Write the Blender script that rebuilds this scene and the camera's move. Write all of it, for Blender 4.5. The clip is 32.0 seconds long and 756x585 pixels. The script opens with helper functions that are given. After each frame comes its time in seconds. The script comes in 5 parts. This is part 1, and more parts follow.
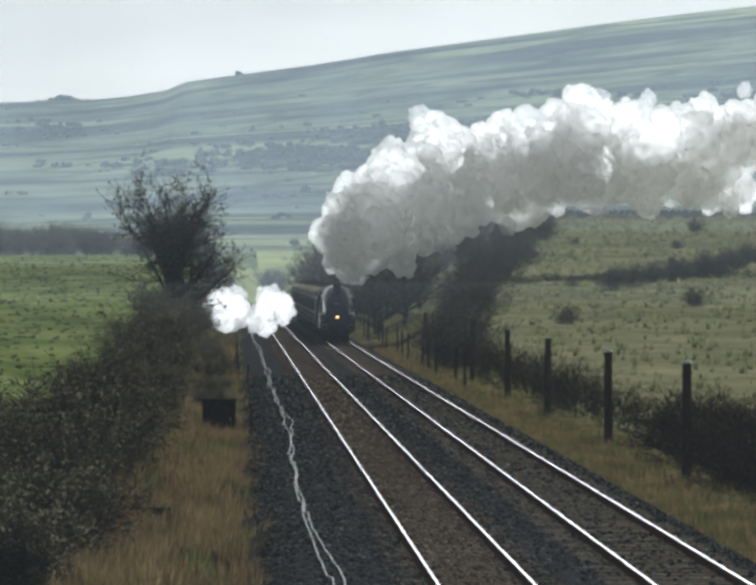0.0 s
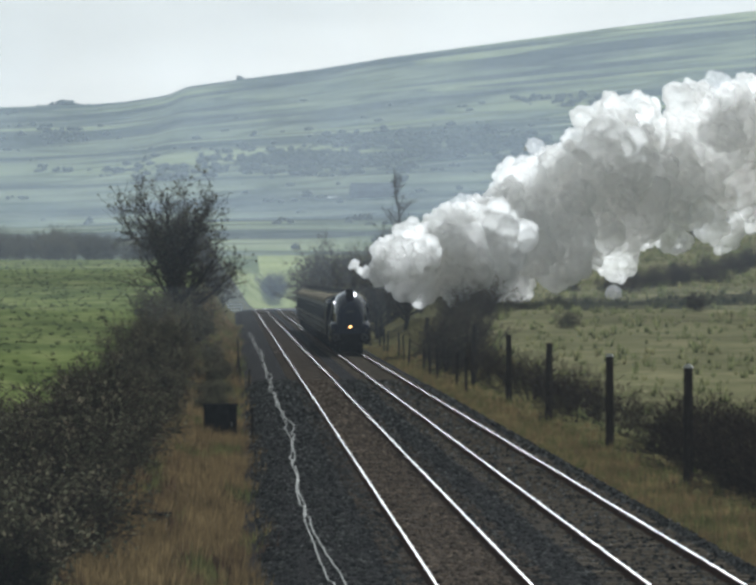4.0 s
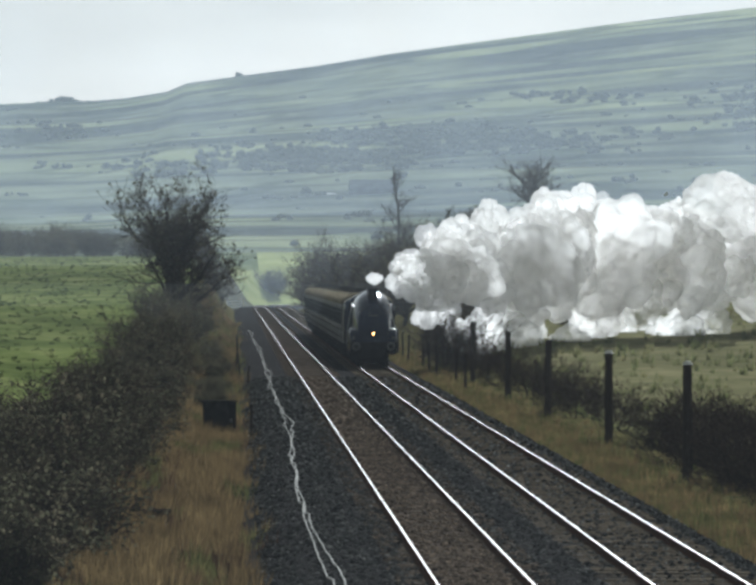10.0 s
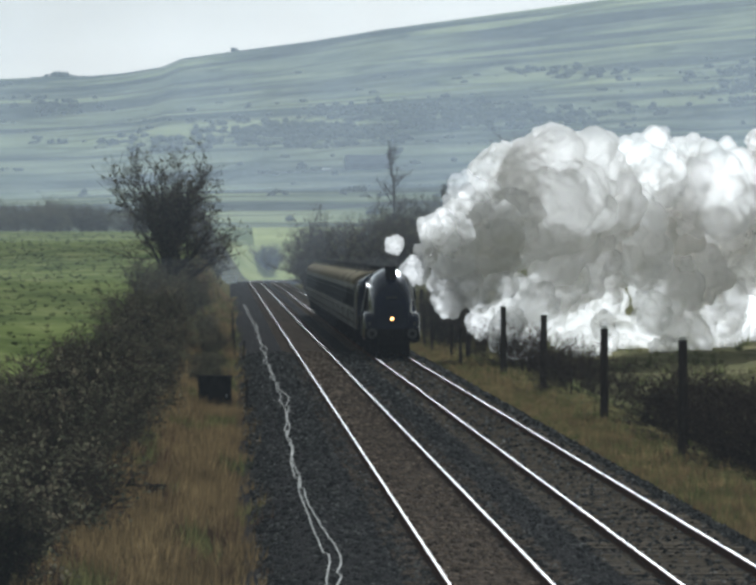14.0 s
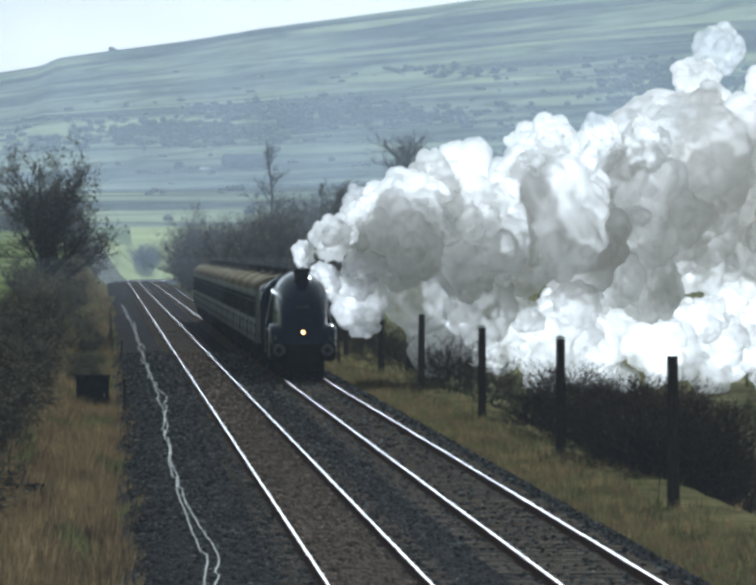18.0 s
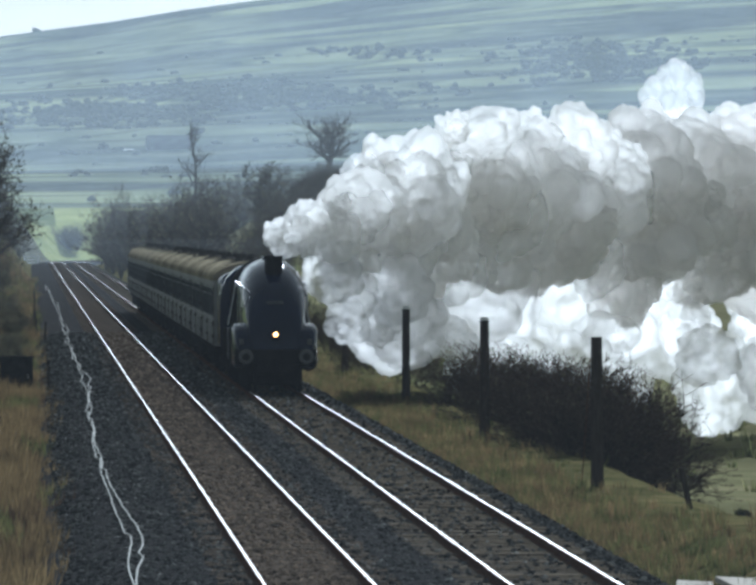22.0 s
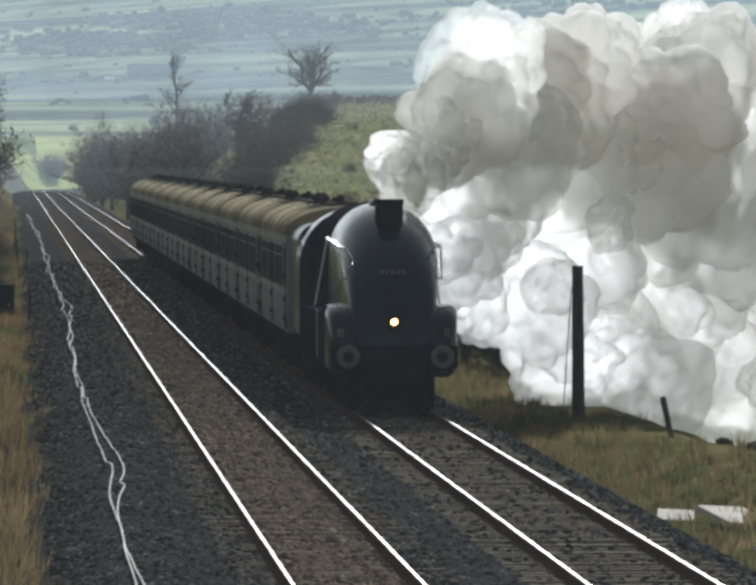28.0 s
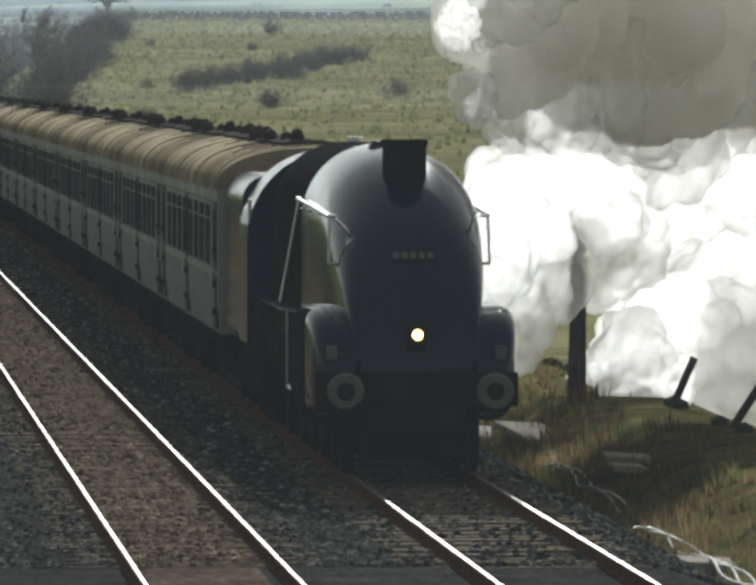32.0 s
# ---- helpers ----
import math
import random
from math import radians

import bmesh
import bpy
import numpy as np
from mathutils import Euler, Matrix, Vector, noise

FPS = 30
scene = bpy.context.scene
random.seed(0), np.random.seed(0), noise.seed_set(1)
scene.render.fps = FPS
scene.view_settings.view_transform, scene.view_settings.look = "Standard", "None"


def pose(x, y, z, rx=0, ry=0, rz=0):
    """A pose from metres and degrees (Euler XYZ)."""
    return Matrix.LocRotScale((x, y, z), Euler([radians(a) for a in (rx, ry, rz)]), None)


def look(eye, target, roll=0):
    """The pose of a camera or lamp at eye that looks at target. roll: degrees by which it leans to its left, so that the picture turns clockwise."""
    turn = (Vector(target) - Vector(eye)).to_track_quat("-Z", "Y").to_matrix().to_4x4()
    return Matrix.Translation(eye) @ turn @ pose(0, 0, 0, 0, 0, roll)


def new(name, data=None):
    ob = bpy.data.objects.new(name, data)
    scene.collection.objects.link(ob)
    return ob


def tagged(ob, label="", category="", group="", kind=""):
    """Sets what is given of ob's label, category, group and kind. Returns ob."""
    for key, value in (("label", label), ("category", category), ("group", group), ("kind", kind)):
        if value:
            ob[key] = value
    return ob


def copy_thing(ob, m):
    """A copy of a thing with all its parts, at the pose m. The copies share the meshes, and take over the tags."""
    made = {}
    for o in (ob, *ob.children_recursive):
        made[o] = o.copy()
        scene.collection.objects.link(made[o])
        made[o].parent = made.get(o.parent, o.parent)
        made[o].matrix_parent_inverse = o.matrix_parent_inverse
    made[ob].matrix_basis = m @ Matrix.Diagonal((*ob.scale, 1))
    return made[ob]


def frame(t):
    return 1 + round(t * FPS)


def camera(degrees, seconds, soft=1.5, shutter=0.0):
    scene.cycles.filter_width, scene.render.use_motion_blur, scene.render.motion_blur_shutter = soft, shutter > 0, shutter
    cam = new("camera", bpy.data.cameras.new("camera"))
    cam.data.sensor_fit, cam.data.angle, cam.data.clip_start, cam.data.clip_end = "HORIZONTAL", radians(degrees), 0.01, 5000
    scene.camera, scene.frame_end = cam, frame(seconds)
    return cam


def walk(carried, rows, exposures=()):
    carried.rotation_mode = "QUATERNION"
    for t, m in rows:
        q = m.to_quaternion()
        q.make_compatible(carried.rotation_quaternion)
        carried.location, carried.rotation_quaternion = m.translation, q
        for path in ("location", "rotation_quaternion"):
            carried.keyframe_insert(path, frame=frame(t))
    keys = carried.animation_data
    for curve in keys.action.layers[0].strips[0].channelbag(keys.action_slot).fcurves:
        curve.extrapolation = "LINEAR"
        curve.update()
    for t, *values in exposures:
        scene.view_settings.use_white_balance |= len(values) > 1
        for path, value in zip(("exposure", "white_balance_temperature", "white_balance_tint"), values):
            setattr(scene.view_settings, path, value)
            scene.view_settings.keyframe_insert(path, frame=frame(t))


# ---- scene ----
F_LENS = 18000.0          # focal length in picture units, half width 784
EYE = (0.0, 0.0, 4.87)    # height over the rail heads; the tracks run along +y

scene.cycles.transparent_max_bounces = 40       # smoke and haze sheets lie many layers deep
cam = camera(math.degrees(2 * math.atan(784 / F_LENS)), 32.0, soft=3.4)

# seconds, and where the tracks' vanishing point stands in the picture
AIM = [(0, 481, 564), (0.5, 481, 568), (1, 482, 573), (1.5, 482, 574), (2, 480, 577), (2.5, 483, 576), (3, 482, 570), (3.5, 483, 572),
       (5.5, 485, 576), (6, 488, 577), (6.5, 488, 577), (7, 484, 576), (7.5, 485, 577), (8, 485, 575), (8.5, 484, 575), (9, 485, 577),
       (9.5, 483, 577), (10, 482, 567), (10.5, 481, 575), (11, 476, 572), (11.5, 479, 575), (12, 478, 577), (12.5, 484, 575), (13, 485, 575)]
AIM += [(13.5, 478, 542), (15.5, 458, 489), (16, 422, 471), (16.5, 326, 485), (17, 289, 516), (17.5, 266, 503), (18, 219, 514),
        (18.5, 165, 512), (19, 139, 491), (19.5, 127, 488), (20, 119, 501), (20.5, 84, 471), (21, 72, 466), (21.5, 63, 467),
        (22, 61, 475), (22.5, 55, 462), (23, 51, 467), (23.5, 50, 460), (24, 47, 453), (24.5, 44, 440), (26.5, 44, 413)]
AIM += [(27, 30, 380), (27.5, 24, 349), (28, 22, 327), (28.5, 9, 302), (29, -1, 290), (29.5, -34, 259), (30, -81, 203),
        (30.5, -131, 166), (31, -208, 170), (31.5, -303, 165), (32, -400, 153)]


def aim_pose(vx, vy):
    yaw = -math.degrees(math.atan((784 - vx) / F_LENS))
    tilt = -math.degrees(math.atan((607 - vy) / F_LENS))
    return pose(*EYE, 90 + tilt, 0, yaw)


LOOKS = [(0, 0.55, 5620, 7), (13, 0.53, 5600, 7), (15.2, 0.5, 5500, 7), (16.2, 0.52, 5450, 7), (17.2, 0.67, 5250, 6), (24, 0.7, 5150, 6), (28, 0.86, 5700, 7), (32, 0.97, 5950, 7)]
walk(cam, [(t, aim_pose(vx, vy)) for t, vx, vy in AIM], LOOKS)

# ---------------------------------------------------------------- light
SUN_AZ, SUN_EL = 9.0, 24.0     # degrees to the right of the track, and over the horizon
sky = bpy.data.worlds.new("sky")
scene.world = sky
sky.use_nodes = True
nt = sky.node_tree
sky_tex = nt.nodes.new("ShaderNodeTexSky")
sky_tex.sky_type = "NISHITA"
sky_tex.sun_disc = False
sky_tex.sun_elevation = radians(SUN_EL)
sky_tex.sun_rotation = radians(SUN_AZ)
sky_tex.dust_density = 0.6
sky_tex.air_density = 1.2
sky_tex.ozone_density = 1.0
bg = nt.nodes["Background"]
bg.inputs["Strength"].default_value = 0.03
soft_sky = nt.nodes.new("ShaderNodeHueSaturation")
soft_sky.inputs["Saturation"].default_value = 0.35
nt.links.new(sky_tex.outputs["Color"], soft_sky.inputs["Color"])
sky_pos = nt.nodes.new("ShaderNodeTexCoord")
sky_map = nt.nodes.new("ShaderNodeMapping")
sky_map.inputs["Scale"].default_value = (1, 1, 4)
cloud = nt.nodes.new("ShaderNodeTexNoise")
cloud.inputs["Scale"].default_value, cloud.inputs["Detail"].default_value = 14.0, 5.0
cloud_range = nt.nodes.new("ShaderNodeMapRange")
cloud_range.inputs["From Min"].default_value, cloud_range.inputs["From Max"].default_value = 0.35, 0.65
cloud_range.inputs["To Min"].default_value, cloud_range.inputs["To Max"].default_value = 0.6, 0.88
nt.links.new(sky_pos.outputs["Generated"], sky_map.inputs["Vector"])
nt.links.new(sky_map.outputs[0], cloud.inputs["Vector"])
nt.links.new(cloud.outputs["Fac"], cloud_range.inputs["Value"])
nt.links.new(cloud_range.outputs[0], soft_sky.inputs["Value"])
high_haze = nt.nodes.new("ShaderNodeMix")          # a thin bright veil of high cloud over the whole sky
high_haze.data_type = "RGBA"
high_haze.inputs["Factor"].default_value = 0.25
high_haze.inputs["B"].default_value = (12.5, 12.0, 8.8, 1)
nt.links.new(soft_sky.outputs["Color"], high_haze.inputs["A"])
nt.links.new(high_haze.outputs["Result"], bg.inputs["Color"])

sun = new("sun", bpy.data.lights.new("sun", "SUN"))
sun.data.energy, sun.data.angle, sun.data.color = 5.0, radians(0.6), (1.0, 0.95, 0.87)
sun_dir = Vector((math.sin(radians(SUN_AZ)) * math.cos(radians(SUN_EL)), math.cos(radians(SUN_AZ)) * math.cos(radians(SUN_EL)), math.sin(radians(SUN_EL))))
sun.matrix_basis = look(Vector((0, 0, 60)) + sun_dir * 50, (0, 0, 60))


# ---------------------------------------------------------------- materials
def mat_base(name, rough=0.8, metal=0.0):
    m = bpy.data.materials.new(name)
    m.use_nodes = True
    b = m.node_tree.nodes["Principled BSDF"]
    b.inputs["Roughness"].default_value = rough
    b.inputs["Metallic"].default_value = metal
    return m, m.node_tree, b


def mixed(name, cols, scale=1.0, rough=0.85, metal=0.0, bump=0.0, stretch=(1, 1, 1), detail=8.0, island=0.0, second=0.0, dist=0.02, object_space=False, thin=0.0):
    """A material whose colour runs through cols by noise at a real-world scale, with a second, coarser noise and bump."""
    m, t, b = mat_base(name, rough, metal)
    if rough > 0.7:
        b.inputs["Specular IOR Level"].default_value = 0.0
    n = t.nodes
    pos = n.new("ShaderNodeTexCoord") if object_space else n.new("ShaderNodeNewGeometry")
    mp = n.new("ShaderNodeMapping")
    mp.inputs["Scale"].default_value = stretch
    t.links.new(pos.outputs["Object" if object_space else "Position"], mp.inputs["Vector"])
    no = n.new("ShaderNodeTexNoise")
    no.inputs["Scale"].default_value, no.inputs["Detail"].default_value, no.inputs["Roughness"].default_value = scale, detail, 0.62
    t.links.new(mp.outputs[0], no.inputs["Vector"])
    ramp = n.new("ShaderNodeValToRGB")
    e = ramp.color_ramp.elements
    e[0].position, e[1].position = 0.3, 0.7
    e[0].color, e[1].color = (*cols[0], 1), (*cols[-1], 1)
    for i, c in enumerate(cols[1:-1]):
        k = e.new(0.3 + 0.4 * (i + 1) / (len(cols) - 1))
        k.color = (*c, 1)
    t.links.new(no.outputs["Fac"], ramp.inputs["Fac"])
    out = ramp.outputs["Color"]
    if second or island:
        hsv = n.new("ShaderNodeHueSaturation")
        t.links.new(out, hsv.inputs["Color"])
        if second:
            big = n.new("ShaderNodeTexNoise")
            big.inputs["Scale"].default_value, big.inputs["Detail"].default_value = scale * 0.13, 4
            t.links.new(mp.outputs[0], big.inputs["Vector"])
            src = big.outputs["Fac"]
            amount = second
        else:
            g = n.new("ShaderNodeNewGeometry")
            src = g.outputs["Random Per Island"]
            amount = island
        r = n.new("ShaderNodeMapRange")
        r.inputs["From Min"].default_value, r.inputs["From Max"].default_value = (0.3, 0.7) if second else (0.0, 1.0)
        r.inputs["To Min"].default_value, r.inputs["To Max"].default_value = 1 - amount, 1 + amount
        t.links.new(src, r.inputs["Value"])
        t.links.new(r.outputs[0], hsv.inputs["Value"])
        out = hsv.outputs["Color"]
    t.links.new(out, b.inputs["Base Color"])
    if bump:
        bp = n.new("ShaderNodeBump")
        bp.inputs["Strength"].default_value, bp.inputs["Distance"].default_value = bump, dist
        t.links.new(no.outputs["Fac"], bp.inputs["Height"])
        t.links.new(bp.outputs[0], b.inputs["Normal"])
    if thin:                 # light shines through blades and leaves
        tr = n.new("ShaderNodeBsdfTranslucent")
        t.links.new(out, tr.inputs["Color"])
        mx = n.new("ShaderNodeMixShader")
        mx.inputs["Fac"].default_value = thin
        t.links.new(b.outputs[0], mx.inputs[1])
        t.links.new(tr.outputs[0], mx.inputs[2])
        t.links.new(mx.outputs[0], n["Material Output"].inputs["Surface"])
    return m


M_FIELD = mixed("field_grass", [(0.05, 0.068, 0.022), (0.105, 0.13, 0.042), (0.185, 0.2, 0.08)], 0.35, 0.9, bump=0.6, dist=0.3, second=0.25, stretch=(0.8, 0.25, 1), detail=5.0)
M_PASTURE = mixed("rough_hill_pasture", [(0.085, 0.085, 0.045), (0.13, 0.125, 0.065), (0.19, 0.17, 0.095)], 0.25, 0.9, bump=0.6, dist=0.3, second=0.3)
M_BALLAST = mixed("ballast_stone", [(0.011, 0.011, 0.011), (0.026, 0.025, 0.025), (0.06, 0.057, 0.054)], 9.0, 0.9, bump=1.0, dist=0.05, second=0.25)
M_RAIL = mixed("polished_rail_steel", [(0.07, 0.069, 0.065), (0.15, 0.146, 0.138)], 3.0, 0.5, 0.25, second=0.2)
M_RAIL.node_tree.nodes["Principled BSDF"].inputs["Specular IOR Level"].default_value = 0.12
M_RUST = mixed("rusty_rail_side", [(0.05, 0.028, 0.018), (0.12, 0.06, 0.035)], 6.0, 0.8, bump=0.3)
M_SLEEPER = mixed("weathered_sleeper_timber", [(0.05, 0.04, 0.031), (0.1, 0.08, 0.061), (0.19, 0.15, 0.115)], 6.0, 0.85, bump=0.4, stretch=(0.4, 6, 4))
M_TIMBER = mixed("worn_sleeper_timber", [(0.065, 0.054, 0.04), (0.125, 0.104, 0.078), (0.22, 0.185, 0.14)], 6.0, 0.85, bump=0.4, stretch=(0.4, 6, 4))
M_RUSTSTONE = mixed("rust_stained_ballast", [(0.05, 0.038, 0.03), (0.17, 0.13, 0.098), (0.45, 0.36, 0.28)], 5.0, 0.85, island=0.8)
M_POST = mixed("old_creosoted_post", [(0.03, 0.025, 0.022), (0.07, 0.058, 0.05)], 5.0, 0.85, bump=0.5, stretch=(5, 5, 0.5))
M_DRY = mixed("dry_autumn_grass", [(0.045, 0.034, 0.018), (0.14, 0.10, 0.048), (0.25, 0.185, 0.09)], 0.5, 0.9, island=0.35, thin=0.32)
# brighter yellow-green than the other fields, for the patch beyond the line
M_MEADOW = mixed("bright_meadow", [(0.2, 0.235, 0.08), (0.26, 0.29, 0.11), (0.33, 0.34, 0.15)], 0.25, 0.9, bump=0.4, dist=0.3, second=0.2)
M_MIXGRASS = mixed("mixed_verge_grass", [(0.04, 0.05, 0.018), (0.09, 0.095, 0.035), (0.2, 0.16, 0.07)], 0.5, 0.9, island=0.4, thin=0.32)
M_MOSS = mixed("mossy_wall_stone", [(0.03, 0.034, 0.02), (0.07, 0.068, 0.052)], 3.0, 0.9, bump=0.5, second=0.3)
M_VERGE = mixed("rough_verge_turf", [(0.035, 0.037, 0.016), (0.075, 0.07, 0.03), (0.14, 0.112, 0.05)], 1.2, 0.9, bump=0.8, dist=0.1, second=0.3)
M_BARK = mixed("dark_bark", [(0.03, 0.026, 0.022), (0.07, 0.06, 0.05)], 3.0, 0.9, bump=0.5)
M_TWIG = mixed("twig_brown", [(0.05, 0.038, 0.032), (0.10, 0.075, 0.06)], 2.0, 0.9, island=0.3)
M_LEAF = mixed("bramble_leaf", [(0.034, 0.037, 0.022), (0.068, 0.066, 0.042), (0.12, 0.098, 0.065)], 1.5, 0.75, island=0.5, thin=0.5)
M_LOCO = mixed("blue_engine_paint", [(0.0035, 0.007, 0.024), (0.007, 0.013, 0.042)], 0.8, 0.14, second=0.15, object_space=True)
M_LOCO.node_tree.nodes["Principled BSDF"].inputs["Specular IOR Level"].default_value = 0.2
M_BLACK = mixed("sooty_black_paint", [(0.008, 0.008, 0.009), (0.022, 0.02, 0.02)], 2.0, 0.5, second=0.2, object_space=True)
M_BLACK.node_tree.nodes["Principled BSDF"].inputs["Specular IOR Level"].default_value = 0.0
M_STEEL = mixed("worn_steel", [(0.3, 0.3, 0.3), (0.5, 0.5, 0.5)], 4.0, 0.35, 1.0, object_space=True)
M_CREAM = mixed("cream_coach_paint", [(0.27, 0.275, 0.27), (0.4, 0.4, 0.39)], 0.7, 0.5, second=0.15, object_space=True)
M_LOWER = mixed("dull_carmine_brown_coach_paint", [(0.19, 0.195, 0.195), (0.29, 0.293, 0.288)], 0.7, 0.5, second=0.15, object_space=True)
M_ROOF = mixed("weathered_coach_roof", [(0.11, 0.095, 0.068), (0.33, 0.29, 0.2)], 0.9, 0.6, second=0.25, object_space=True, bump=0.1)
# grey tone stands in for the sky's reflection; gloss is off below
M_GLASS = mixed("sky_grey_glass", [(0.018, 0.02, 0.022), (0.06, 0.066, 0.07)], 0.5, 0.35, object_space=True)
for gloss_off in (M_CREAM, M_LOWER, M_GLASS, M_ROOF):
    gloss_off.node_tree.nodes["Principled BSDF"].inputs["Specular IOR Level"].default_value = 0.0
M_WHITE = mixed("white_plate_paint", [(0.6, 0.6, 0.58), (0.75, 0.75, 0.72)], 4.0, 0.6, object_space=True)
M_GREY = mixed("dark_grey_paint", [(0.05, 0.05, 0.05), (0.09, 0.09, 0.088)], 6.0, 0.6, object_space=True)
M_CABINET = mixed("dark_cabinet_paint", [(0.012, 0.013, 0.014), (0.03, 0.03, 0.03)], 3.0, 0.75, second=0.2)
M_CABLE = mixed("pale_cable_sheath", [(0.45, 0.45, 0.43), (0.65, 0.65, 0.62)], 3.0, 0.8, second=0.2)
M_STONE = mixed("limestone", [(0.2, 0.19, 0.17), (0.34, 0.32, 0.29)], 1.5, 0.9, bump=0.5, second=0.2)


M_SOOT = mixed("sooty_roof_metal", [(0.03, 0.028, 0.026), (0.07, 0.065, 0.06)], 2.0, 0.75, second=0.2, object_space=True)
M_DOOR = mixed("stone_brown_door_paint", [(0.05, 0.048, 0.042), (0.075, 0.072, 0.06)], 0.7, 0.5, second=0.15, object_space=True)
M_DOOR.node_tree.nodes["Principled BSDF"].inputs["Specular IOR Level"].default_value = 0.02
M_SLAB = mixed("pale_concrete", [(0.4, 0.37, 0.33), (0.58, 0.54, 0.48)], 3.0, 0.85, bump=0.3, second=0.2)
M_PLANK = mixed("bleached_timber", [(0.2, 0.18, 0.15), (0.32, 0.29, 0.25)], 3.0, 0.8, bump=0.3, stretch=(0.5, 4, 4))
M_STONES = mixed("loose_ballast_stone", [(0.02, 0.021, 0.022), (0.065, 0.065, 0.064), (0.27, 0.265, 0.25)], 5.0, 0.85, island=0.8)


def far_ground():
    """Hill country: a patchwork of pasture and moor."""
    m, t, b = mat_base("hill_pasture", 0.95)
    b.inputs["Specular IOR Level"].default_value = 0.0
    n = t.nodes
    g = n.new("ShaderNodeNewGeometry")
    mp = n.new("ShaderNodeMapping")
    mp.inputs["Scale"].default_value = (0.009, 0.0085, 0.0)
    wave = n.new("ShaderNodeTexNoise")                 # field edges that wander
    wave.inputs["Scale"].default_value, wave.inputs["Detail"].default_value = 0.006, 2
    add = n.new("ShaderNodeVectorMath")
    add.operation = "MULTIPLY_ADD"
    add.inputs[1].default_value = (120, 60, 0)
    t.links.new(g.outputs["Position"], wave.inputs["Vector"])
    t.links.new(wave.outputs["Color"], add.inputs[0])
    t.links.new(g.outputs["Position"], add.inputs[2])
    t.links.new(add.outputs[0], mp.inputs["Vector"])
    v, edge = n.new("ShaderNodeTexVoronoi"), n.new("ShaderNodeTexVoronoi")
    edge.feature = "DISTANCE_TO_EDGE"
    for vor in (v, edge):
        vor.inputs["Scale"].default_value, vor.inputs["Randomness"].default_value = 1.0, 0.9
        t.links.new(mp.outputs[0], vor.inputs["Vector"])

    def ramp_of(src, stops):
        r = n.new("ShaderNodeValToRGB")
        e = r.color_ramp.elements
        e[0].position, e[1].position = stops[0][0], stops[-1][0]
        e[0].color, e[1].color = (*stops[0][1], 1), (*stops[-1][1], 1)
        for p, c in stops[1:-1]:
            e.new(p).color = (*c, 1)
        t.links.new(src, r.inputs["Fac"])
        return r.outputs[0]

    def noise_of(scale, detail, stretch):
        m2, no = n.new("ShaderNodeMapping"), n.new("ShaderNodeTexNoise")
        m2.inputs["Scale"].default_value = stretch
        no.inputs["Scale"].default_value, no.inputs["Detail"].default_value = scale, detail
        t.links.new(g.outputs["Position"], m2.inputs["Vector"])
        t.links.new(m2.outputs[0], no.inputs["Vector"])
        return no.outputs["Fac"]

    def blend(fac, x, y, how="MIX"):
        mx = n.new("ShaderNodeMix")
        mx.data_type, mx.blend_type = "RGBA", how
        if isinstance(fac, float):
            mx.inputs["Factor"].default_value = fac
        else:
            t.links.new(fac, mx.inputs["Factor"])
        t.links.new(x, mx.inputs["A"])
        t.links.new(y, mx.inputs["B"])
        return mx.outputs["Result"]

    sep = n.new("ShaderNodeSeparateColor")
    t.links.new(v.outputs["Color"], sep.inputs[0])
    fields = ramp_of(sep.outputs[0], [(0.0, (0.07, 0.085, 0.06)), (0.35, (0.12, 0.14, 0.08)), (0.7, (0.16, 0.185, 0.095)), (1.0, (0.28, 0.31, 0.14))])
    grain = ramp_of(noise_of(0.03, 8, (1.0, 0.45, 0.0)), [(0.35, (0.06, 0.075, 0.055)), (0.68, (0.29, 0.31, 0.19))])
    ground_c = blend(0.4, fields, grain)
    wood = ramp_of(noise_of(0.0055, 5, (1.0, 1.5, 0.0)), [(0.47, (0, 0, 0)), (0.56, (1, 1, 1))])
    trees_c = ramp_of(noise_of(0.2, 4, (1.0, 0.5, 0.0)), [(0.3, (0.025, 0.032, 0.026)), (0.7, (0.07, 0.078, 0.055))])
    ground_c = blend(wood, ground_c, trees_c)
    hedge = ramp_of(edge.outputs["Distance"], [(0.02, (0.6, 0.62, 0.6)), (0.06, (1, 1, 1))])
    t.links.new(blend(1.0, ground_c, hedge, "MULTIPLY"), b.inputs["Base Color"])
    return m


M_HILL = far_ground()


